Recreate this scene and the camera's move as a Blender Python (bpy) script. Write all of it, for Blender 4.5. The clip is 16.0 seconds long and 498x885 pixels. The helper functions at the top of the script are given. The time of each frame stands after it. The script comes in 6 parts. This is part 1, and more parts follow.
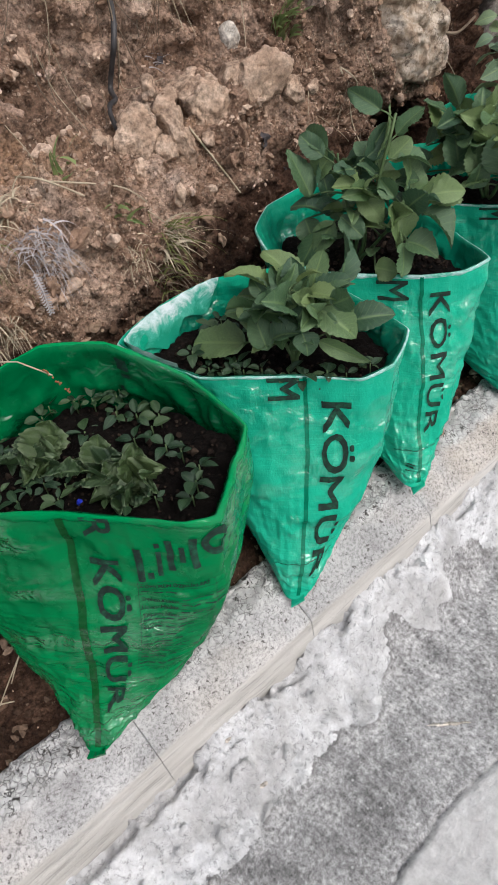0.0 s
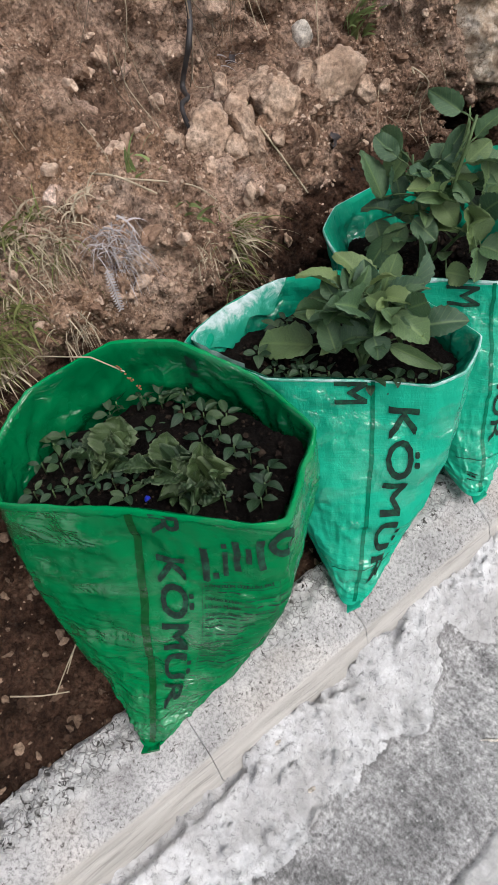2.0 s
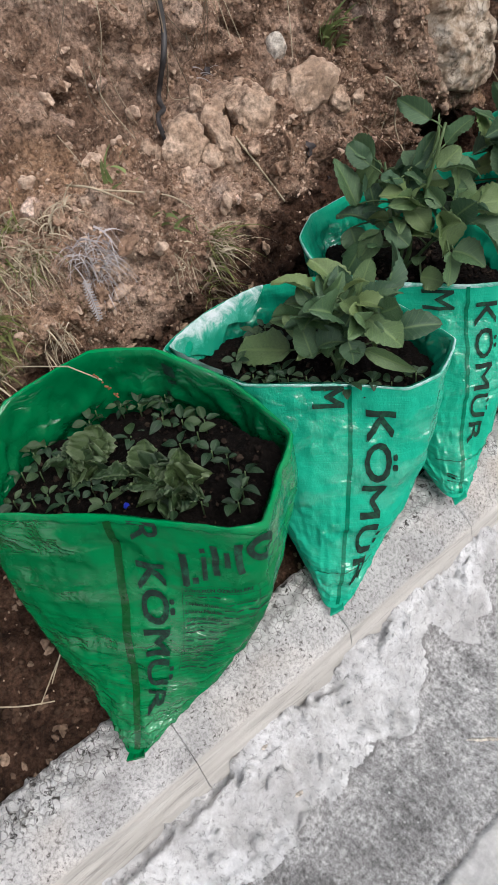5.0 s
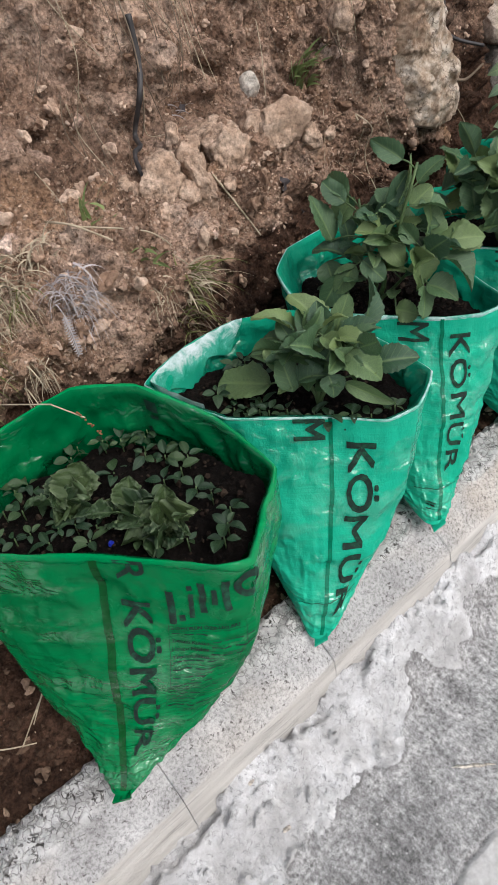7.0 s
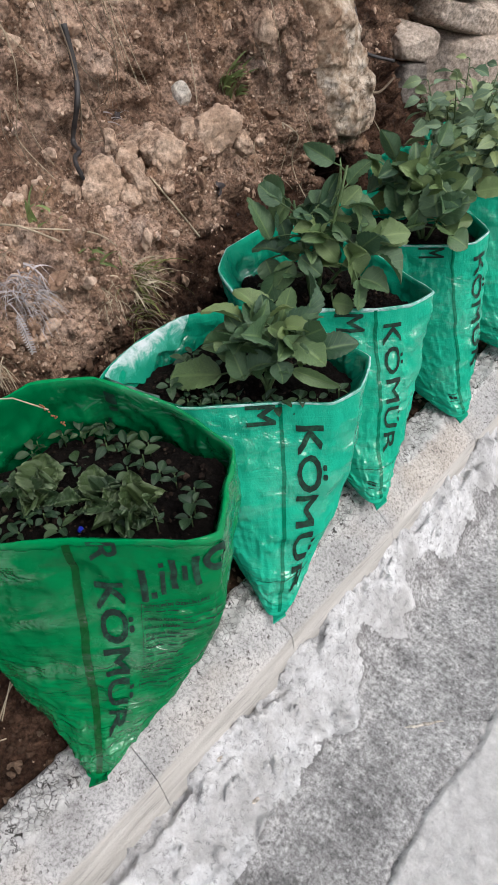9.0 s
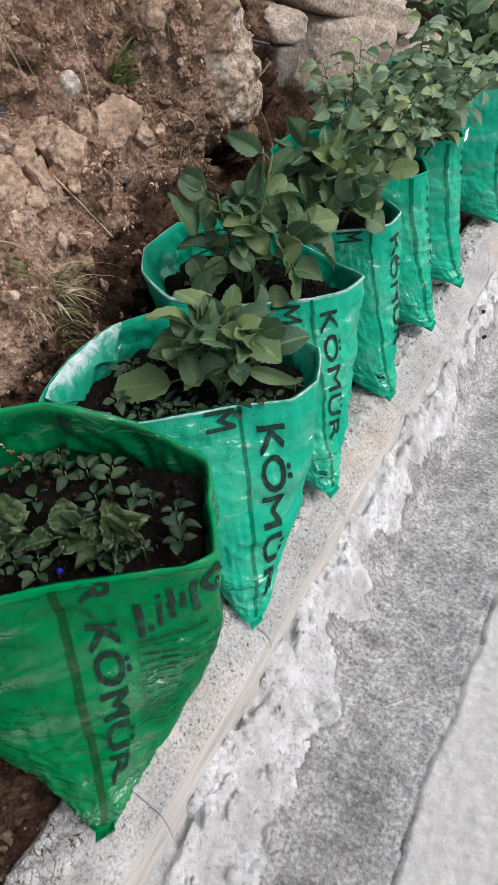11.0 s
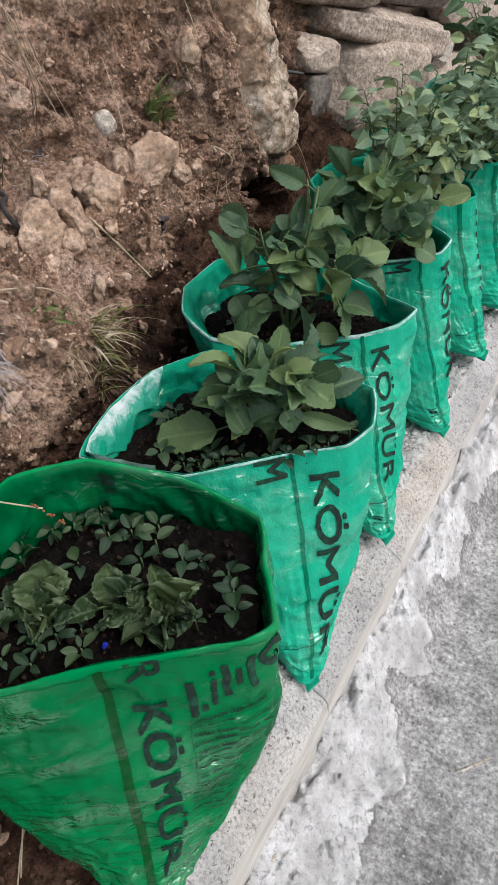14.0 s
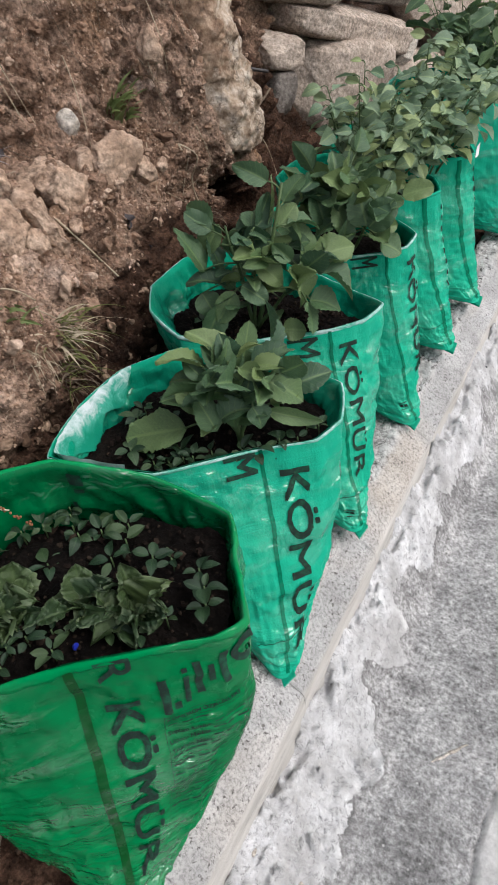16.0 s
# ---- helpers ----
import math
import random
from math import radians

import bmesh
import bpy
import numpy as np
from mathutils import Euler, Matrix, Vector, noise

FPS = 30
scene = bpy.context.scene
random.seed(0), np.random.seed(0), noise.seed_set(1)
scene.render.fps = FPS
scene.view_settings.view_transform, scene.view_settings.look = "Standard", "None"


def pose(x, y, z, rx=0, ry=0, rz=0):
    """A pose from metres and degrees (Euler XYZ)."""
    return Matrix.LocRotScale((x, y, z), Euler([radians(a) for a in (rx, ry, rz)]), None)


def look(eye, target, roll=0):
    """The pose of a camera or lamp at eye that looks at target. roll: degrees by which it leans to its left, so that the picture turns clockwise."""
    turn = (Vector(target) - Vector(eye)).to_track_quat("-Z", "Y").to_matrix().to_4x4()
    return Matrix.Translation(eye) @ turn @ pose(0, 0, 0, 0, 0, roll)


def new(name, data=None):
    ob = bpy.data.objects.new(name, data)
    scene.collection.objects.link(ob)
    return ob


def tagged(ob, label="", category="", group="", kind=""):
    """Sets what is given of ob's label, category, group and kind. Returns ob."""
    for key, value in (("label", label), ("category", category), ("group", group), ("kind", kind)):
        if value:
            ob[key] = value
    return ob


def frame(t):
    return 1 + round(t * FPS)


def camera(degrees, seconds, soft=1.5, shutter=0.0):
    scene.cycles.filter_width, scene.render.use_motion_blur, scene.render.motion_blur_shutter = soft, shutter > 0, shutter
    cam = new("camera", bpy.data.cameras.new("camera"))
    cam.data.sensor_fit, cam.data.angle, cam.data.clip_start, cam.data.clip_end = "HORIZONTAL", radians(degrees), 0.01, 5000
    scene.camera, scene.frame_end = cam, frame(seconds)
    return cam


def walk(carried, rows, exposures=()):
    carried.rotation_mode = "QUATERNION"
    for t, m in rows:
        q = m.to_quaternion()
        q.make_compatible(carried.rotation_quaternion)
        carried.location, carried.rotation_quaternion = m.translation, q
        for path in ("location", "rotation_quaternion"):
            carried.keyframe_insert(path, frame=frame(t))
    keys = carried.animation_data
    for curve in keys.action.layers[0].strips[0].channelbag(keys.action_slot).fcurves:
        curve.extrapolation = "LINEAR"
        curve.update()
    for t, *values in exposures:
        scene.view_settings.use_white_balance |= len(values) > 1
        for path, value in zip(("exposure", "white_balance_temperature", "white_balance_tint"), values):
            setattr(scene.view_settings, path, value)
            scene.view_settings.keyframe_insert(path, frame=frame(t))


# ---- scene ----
cam = camera(41.3, 16.0, 0.85, 0.5)
PATH = [
    (0, (0.486, 1.023, 1.224), (-0.694, 1.784, -0.201), -10.9),
    (0.5, (0.484, 1.017, 1.221), (-0.704, 1.752, -0.211), -11.6),
    (1, (0.468, 1.007, 1.223), (-0.725, 1.731, -0.21), -10.9),
    (1.5, (0.45, 0.995, 1.224), (-0.771, 1.671, -0.208), -11.7),
    (2, (0.453, 0.993, 1.23), (-0.789, 1.67, -0.183), -11.7),
    (2.5, (0.459, 0.989, 1.227), (-0.788, 1.664, -0.183), -12.3),
    (3, (0.468, 0.994, 1.228), (-0.777, 1.684, -0.178), -12.4),
    (3.5, (0.465, 0.997, 1.229), (-0.781, 1.693, -0.172), -12.3),
    (6, (0.478, 1.008, 1.231), (-0.752, 1.749, -0.161), -11.6),
    (6.5, (0.469, 1.009, 1.244), (-0.746, 1.802, -0.133), -11.0),
    (7, (0.458, 0.999, 1.249), (-0.762, 1.805, -0.116), -10.4),
    (7.5, (0.458, 0.995, 1.254), (-0.713, 1.86, -0.118), -8.5),
    (8, (0.481, 0.98, 1.255), (-0.633, 1.888, -0.136), -6.8),
    (10.5, (0.405, 0.864, 1.278), (-0.588, 1.976, -0.055), -9.9),
    (11, (0.342, 0.883, 1.264), (-0.434, 2.06, -0.154), -4.3),
    (11.5, (0.309, 0.919, 1.241), (-0.553, 2.068, -0.151), -8.0),
    (12, (0.285, 0.936, 1.242), (-0.586, 2.093, -0.138), -7.5),
    (12.5, (0.282, 0.936, 1.247), (-0.571, 2.119, -0.121), -5.9),
    (13, (0.282, 0.938, 1.245), (-0.571, 2.11, -0.132), -7.5),
    (13.5, (0.275, 0.932, 1.252), (-0.592, 2.112, -0.11), -7.4),
    (14, (0.279, 0.933, 1.246), (-0.604, 2.105, -0.113), -8.1),
    (14.5, (0.284, 0.938, 1.246), (-0.592, 2.109, -0.118), -8.5),
    (15, (0.286, 0.94, 1.243), (-0.583, 2.115, -0.123), -8.9),
    (15.5, (0.287, 0.937, 1.25), (-0.579, 2.129, -0.103), -8.6),
    (16, (0.293, 0.937, 1.243), (-0.535, 2.138, -0.124), -7.9),
]
walk(cam, [(t, look(eye, target, roll)) for t, eye, target, roll in PATH], [(0.0, 0.22), (16.0, 0.22)])

# ---- world and light: an overcast day ----
world = bpy.data.worlds.new("overcast_sky")
scene.world = world
world.use_nodes = True
wn = world.node_tree.nodes
wl = world.node_tree.links
sky = wn.new("ShaderNodeTexSky")
sky.sky_type = "NISHITA"
sky.sun_disc = False
sky.sun_elevation = radians(51.4)
sky.sun_rotation = radians(79)
sky.dust_density = 4.0
sky.air_density = 1.0
washed = wn.new("ShaderNodeHueSaturation")
washed.inputs["Saturation"].default_value = 0.55
wl.new(sky.outputs[0], washed.inputs["Color"])
wl.new(washed.outputs[0], wn["Background"].inputs["Color"])
wn["Background"].inputs["Strength"].default_value = 0.15
sun_data = bpy.data.lights.new("sun", "SUN")
sun_data.energy = 1.5
sun_data.angle = radians(40)
sun_data.color = (1.0, 0.99, 1.0)
sun = new("sun", sun_data)
sun.matrix_world = look((3.6, 2.2, 4.6), (0, 1.5, 0))

# ---- numeric helpers ----


def lattice(ix, iy, iz, seed):
    h = (ix * 374761393 + iy * 668265263 + iz * 2147483647 + seed * 974711) & 0xFFFFFFFF
    h = ((h ^ (h >> 13)) * 1274126177) & 0xFFFFFFFF
    h = ((h ^ (h >> 16)) * 2246822519) & 0xFFFFFFFF
    return ((h ^ (h >> 15)) & 0xFFFFFF) / float(0xFFFFFF)


def vnoise(p, seed=0):
    """Smooth value noise, -1 to 1, for an array of places (..., 3)."""
    p = np.asarray(p, float) + 1000.0
    base = np.floor(p).astype(np.int64)
    f = p - base
    f = f * f * (3 - 2 * f)
    out = 0
    for dx in (0, 1):
        for dy in (0, 1):
            for dz in (0, 1):
                w = (f[..., 0] if dx else 1 - f[..., 0]) * (f[..., 1] if dy else 1 - f[..., 1]) * (f[..., 2] if dz else 1 - f[..., 2])
                out = out + w * lattice(base[..., 0] + dx, base[..., 1] + dy, base[..., 2] + dz, seed)
    return out * 2 - 1


def fbm(p, scale, octaves=4, gain=0.5, seed=0):
    p = np.asarray(p, float)
    out, amp, total = 0, 1.0, 0.0
    for k in range(octaves):
        out = out + amp * vnoise(p * scale * 2.03**k, seed + 7 * k)
        total += amp
        amp *= gain
    return out / total


def worley(p, scale, seed=0):
    """Nearest-point distance (in cells) and that cell's random value, for an array of places."""
    p = np.asarray(p, float) * scale + 1000.0
    base = np.floor(p).astype(np.int64)
    best = np.full(p.shape[:-1], 9.0)
    value = np.zeros(p.shape[:-1])
    for dx in (-1, 0, 1):
        for dy in (-1, 0, 1):
            for dz in (-1, 0, 1):
                c = base + (dx, dy, dz)
                q = np.stack([c[..., k] + lattice(c[..., 0], c[..., 1], c[..., 2], seed + k) for k in range(3)], -1)
                d = np.linalg.norm(q - p, axis=-1)
                near = d < best
                best = np.where(near, d, best)
                value = np.where(near, lattice(c[..., 0], c[..., 1], c[..., 2], seed + 5), value)
    return best, value


def smooth(a, b, x):
    t = np.clip((np.asarray(x, float) - a) / (b - a), 0, 1)
    return t * t * (3 - 2 * t)


def grid_mesh(name, pts, closed_u=False):
    """A mesh from an array of places (rows, columns, 3)."""
    nv, nu = pts.shape[:2]
    cols = nu if closed_u else nu - 1
    i = np.arange(nv - 1)[:, None] * nu
    j = np.arange(cols)[None, :]
    k = (j + 1) % nu
    faces = np.stack([i + j, i + k, i + nu + k, i + nu + j], -1).reshape(-1, 4)
    me = bpy.data.meshes.new(name)
    me.from_pydata(pts.reshape(-1, 3).tolist(), [], faces.tolist())
    me.polygons.foreach_set("use_smooth", [True] * len(me.polygons))
    me.update()
    return me


def add_mesh(name, me, material, parent=None, label=""):
    ob = new(name, me)
    if material and not me.materials:
        me.materials.append(material)
    ob.parent = parent
    return tagged(ob, label)


def part(name, bm, material, parent, label="", smooth_faces=True):
    me = bpy.data.meshes.new(name)
    bm.to_mesh(me)
    bm.free()
    me.polygons.foreach_set("use_smooth", [smooth_faces] * len(me.polygons))
    return add_mesh(name, me, material, parent, label)


def empty(name, x, y, z):
    ob = new(name)
    ob.empty_display_size = 0.05
    ob.location = (x, y, z)
    return ob


def attribute(me, name, values):
    at = me.attributes.new(name, "FLOAT", "POINT")
    at.data.foreach_set("value", np.asarray(values, float).ravel())


# ---- materials ----


class Mat:
    def __init__(self, name, rough=0.8, metal=0.0):
        self.m = bpy.data.materials.new(name)
        self.m.use_nodes = True
        self.n, self.l = self.m.node_tree.nodes, self.m.node_tree.links
        self.p = self.n["Principled BSDF"]
        self.p.inputs["Roughness"].default_value = rough
        self.p.inputs["Metallic"].default_value = metal
        self.p.inputs["Specular IOR Level"].default_value = 0.5 if rough < 0.7 else 0.12
        self.co = self.n.new("ShaderNodeTexCoord").outputs["Object"]

    def noise(self, scale, detail=4.0, rough=0.55, warp=0.0, co=None):
        k = self.n.new("ShaderNodeTexNoise")
        k.inputs["Scale"].default_value, k.inputs["Detail"].default_value = scale, detail
        k.inputs["Roughness"].default_value, k.inputs["Distortion"].default_value = rough, warp
        self.l.new(co or self.co, k.inputs["Vector"])
        return k.outputs["Fac"]

    def voronoi(self, scale, feature="F1", rand=1.0, co=None):
        k = self.n.new("ShaderNodeTexVoronoi")
        k.feature = feature
        k.inputs["Scale"].default_value, k.inputs["Randomness"].default_value = scale, rand
        self.l.new(co or self.co, k.inputs["Vector"])
        return k.outputs["Distance"]

    def stretch(self, sx, sy, sz, co=None):
        k = self.n.new("ShaderNodeMapping")
        k.inputs["Scale"].default_value = (sx, sy, sz)
        self.l.new(co or self.co, k.inputs["Vector"])
        return k.outputs[0]

    def ramp(self, fac, *stops):
        k = self.n.new("ShaderNodeValToRGB")
        while len(k.color_ramp.elements) < len(stops):
            k.color_ramp.elements.new(0.5)
        for e, (at, c) in zip(k.color_ramp.elements, stops):
            e.position = at
            e.color = (c, c, c, 1) if isinstance(c, (int, float)) else (*c, 1)
        self.l.new(fac, k.inputs[0])
        return k.outputs[0]

    def mix(self, fac, a, b, mode="MIX"):
        k = self.n.new("ShaderNodeMix")
        k.data_type, k.blend_type = "RGBA", mode
        for socket, v in ((k.inputs[0], fac), (k.inputs[6], a), (k.inputs[7], b)):
            if isinstance(v, bpy.types.NodeSocket):
                self.l.new(v, socket)
            elif isinstance(v, (int, float)):
                socket.default_value = v if socket.type == "VALUE" else (v, v, v, 1)
            else:
                socket.default_value = (*v, 1)
        return k.outputs[2]

    def math(self, op, a, b=0.0):
        k = self.n.new("ShaderNodeMath")
        k.operation = op
        for socket, v in zip(k.inputs, (a, b)):
            if isinstance(v, bpy.types.NodeSocket):
                self.l.new(v, socket)
            else:
                socket.default_value = v
        return k.outputs[0]

    def attr(self, name):
        k = self.n.new("ShaderNodeAttribute")
        k.attribute_name = name
        return k.outputs["Fac"]

    def random(self):
        return self.n.new("ShaderNodeObjectInfo").outputs["Random"]

    def island(self):
        return self.n.new("ShaderNodeNewGeometry").outputs["Random Per Island"]

    def bump(self, height, strength=0.5, distance=0.005):
        k = self.n.new("ShaderNodeBump")
        k.inputs["Strength"].default_value, k.inputs["Distance"].default_value = strength, distance
        self.l.new(height, k.inputs["Height"])
        if self.p.inputs["Normal"].links:
            self.l.new(self.p.inputs["Normal"].links[0].from_socket, k.inputs["Normal"])
        self.l.new(k.outputs[0], self.p.inputs["Normal"])
        return self

    def set(self, **sockets):
        for key, v in sockets.items():
            socket = self.p.inputs[key.replace("_", " ")]
            if isinstance(v, bpy.types.NodeSocket):
                self.l.new(v, socket)
            elif isinstance(v, tuple) and len(v) == 3 and socket.type == "RGBA":
                socket.default_value = (*v, 1)
            else:
                socket.default_value = v
        return self


def make_soil(name, dark, mid, light, pale):
    k = Mat(name, 0.95)
    big = k.ramp(k.noise(5, 6, 0.65), (0.3, dark), (0.5, mid), (0.72, light))
    grit = k.ramp(k.noise(60, 5, 0.7), (0.35, 0.45), (0.65, 1.35))
    col = k.mix(1.0, big, grit, "MULTIPLY")
    crumbs = k.ramp(k.voronoi(95), (0.12, 1.0), (0.3, 0.0))
    few = k.ramp(k.noise(23, 3), (0.52, 0.0), (0.64, 1.0))
    col = k.mix(k.math("MULTIPLY", crumbs, few), col, pale)
    k.set(Base_Color=col)
    k.bump(k.noise(45, 8, 0.7), 0.9, 0.012)
    k.bump(k.voronoi(140), 0.6, 0.004)
    return k.m


# dark potting soil, deepened further by the sack's shade put into its colour
M_SOIL_SHADED = make_soil("dark_soil_shaded", (0.003, 0.002, 0.0017), (0.005, 0.0036, 0.0028), (0.010, 0.0068, 0.005), (0.045, 0.032, 0.022))


def make_rock(name, a, b, c, spots=0.0):
    k = Mat(name, 0.9)
    col = k.ramp(k.noise(16, 7, 0.7), (0.3, a), (0.5, b), (0.7, c))
    col = k.mix(1.0, col, k.ramp(k.noise(95, 7, 0.76), (0.38, 0.42), (0.62, 1.5)), "MULTIPLY")
    col = k.mix(k.math("MULTIPLY", k.random(), 0.35), col, b)
    if spots:
        col = k.mix(k.ramp(k.noise(30, 8, 0.75), (0.54, 0.0), (0.64, spots)), col, (0.07, 0.05, 0.04))
    k.set(Base_Color=col)
    k.bump(k.noise(45, 8, 0.72), 0.9, 0.011)
    k.bump(k.noise(130, 5, 0.7), 0.6, 0.003)
    return k.m


def make_boulder():
    """Pale lichened rock, finely cracked, with rusty earth still clinging to its upper half."""
    k = Mat("speckled_pale_rock", 0.9)
    col = k.ramp(k.noise(26, 6, 0.68), (0.36, (0.24, 0.165, 0.115)), (0.45, (0.42, 0.318, 0.235)), (0.54, (0.58, 0.475, 0.38)), (0.66, (0.76, 0.67, 0.575)))
    cracks = k.ramp(k.math("ABSOLUTE", k.math("SUBTRACT", k.noise(38, 5, 0.62, 0.5), 0.5)), (0.0, 0.9), (0.035, 0.0))
    col = k.mix(k.math("MULTIPLY", cracks, k.ramp(k.noise(14, 4), (0.40, 0.0), (0.58, 1.0))), col, (0.10, 0.068, 0.05))
    apart = k.n.new("ShaderNodeSeparateXYZ")
    k.l.new(k.co, apart.inputs[0])
    crust = k.math("ADD", k.math("MULTIPLY", apart.outputs["Z"], 2.6), k.math("MULTIPLY", k.math("SUBTRACT", k.noise(8, 7, 0.75), 0.5), 2.8))
    crust = k.math("SUBTRACT", crust, k.math("ADD", 0.36, k.math("MULTIPLY", apart.outputs["Y"], 5.0)))
    earth = k.ramp(k.noise(34, 6, 0.7), (0.34, (0.06, 0.036, 0.024)), (0.50, (0.27, 0.172, 0.115)), (0.66, (0.50, 0.37, 0.27)))
    col = k.mix(k.ramp(crust, (0.02, 0.0), (0.22, 0.92)), col, earth)
    dark = k.ramp(k.noise(70, 6, 0.7, 0.6), (0.58, 0.0), (0.68, 0.5))
    col = k.mix(dark, col, (0.085, 0.058, 0.042))
    k.set(Base_Color=col)
    k.bump(k.noise(30, 7, 0.7), 0.9, 0.012)
    k.bump(k.noise(55, 6, 0.7, 0.5), 0.6, 0.006)
    k.bump(k.noise(120, 5, 0.7), 0.6, 0.003)
    return k.m


M_BOULDER = make_boulder()
M_CLAY = make_rock("clay_rock", (0.23, 0.142, 0.094), (0.39, 0.27, 0.195), (0.54, 0.415, 0.32))
M_LEDGE = make_rock("tan_rock", (0.25, 0.160, 0.108), (0.41, 0.29, 0.212), (0.58, 0.45, 0.355), 0.0)
M_WALLSTONE = make_rock("wall_stone", (0.28, 0.22, 0.175), (0.43, 0.355, 0.295), (0.58, 0.50, 0.435), 0.35)
M_DARKSTONE = make_rock("dark_stone", (0.12, 0.10, 0.09), (0.20, 0.175, 0.155), (0.32, 0.29, 0.26), 0.3)
M_WHITESTONE = make_rock("white_stone", (0.33, 0.285, 0.24), (0.52, 0.47, 0.41), (0.70, 0.65, 0.59))
M_COAL = make_rock("coal_lump", (0.012, 0.012, 0.013), (0.02, 0.02, 0.022), (0.04, 0.04, 0.042))


def make_kerb():
    k = Mat("kerb_concrete", 0.9)
    rough = k.attr("rough")
    base = k.ramp(k.noise(9, 5, 0.6), (0.3, (0.29, 0.283, 0.28)), (0.55, (0.42, 0.412, 0.408)), (0.75, (0.57, 0.562, 0.56)))
    tan = k.ramp(k.noise(3.5, 3), (0.5, 0.0), (0.66, 0.38))
    base = k.mix(tan, base, (0.50, 0.41, 0.32))
    base = k.mix(1.0, base, k.ramp(k.noise(190, 5, 0.75), (0.34, 0.55), (0.56, 1.15)), "MULTIPLY")
    pits = k.ramp(k.noise(150, 4, 0.65, 0.4), (0.36, 1.0), (0.43, 0.0))
    some = k.ramp(k.noise(40, 3), (0.36, 0.15), (0.54, 0.95))
    base = k.mix(k.math("MULTIPLY", pits, some), base, (0.10, 0.09, 0.085))
    bead = k.ramp(k.noise(40, 4, co=k.stretch(1, 0.12, 1)), (0.3, (0.43, 0.41, 0.38)), (0.7, (0.62, 0.595, 0.56)))
    lines = k.ramp(k.noise(85, 5, 0.7, co=k.stretch(1, 0.11, 1)), (0.36, 0.78), (0.46, 1.0))
    bead = k.mix(1.0, bead, lines, "MULTIPLY")
    base = k.mix(k.attr("bead"), base, bead)
    crust = k.ramp(k.noise(28, 6, 0.7), (0.3, (0.5, 0.49, 0.48)), (0.6, (0.74, 0.73, 0.72)))
    cracks = k.ramp(k.noise(75, 5, 0.7, 0.8), (0.40, 1.0), (0.455, 0.0))
    patchy = k.ramp(k.noise(20, 3), (0.38, 0.0), (0.5, 1.0))
    crust = k.mix(k.math("MULTIPLY", cracks, patchy), crust, (0.08, 0.075, 0.07))
    bent = k.n.new("ShaderNodeMixRGB")
    bent.inputs[0].default_value = 0.022
    wobble = k.n.new("ShaderNodeTexNoise")
    wobble.inputs["Scale"].default_value = 60
    k.l.new(k.co, wobble.inputs["Vector"])
    k.l.new(k.co, bent.inputs[1])
    k.l.new(wobble.outputs["Color"], bent.inputs[2])
    plates = k.voronoi(78, "DISTANCE_TO_EDGE", co=bent.outputs[0])
    seams = k.ramp(plates, (0.01, 0.6), (0.10, 0.0))
    crust = k.mix(k.math("MULTIPLY", seams, k.ramp(k.noise(24, 4, 0.6), (0.36, 0.1), (0.52, 1.0))), crust, (0.10, 0.088, 0.078))
    base = k.mix(rough, base, crust)
    k.set(Base_Color=base)
    k.bump(k.noise(160, 6, 0.75), 0.9, 0.004)
    k.bump(k.math("MULTIPLY", k.noise(75, 5, 0.7, 0.8), rough), 0.9, 0.012)
    k.bump(k.math("MULTIPLY", k.ramp(plates, (0.0, 0.0), (0.2, 1.0)), rough), 0.5, 0.004)
    return k.m


M_KERB = make_kerb()


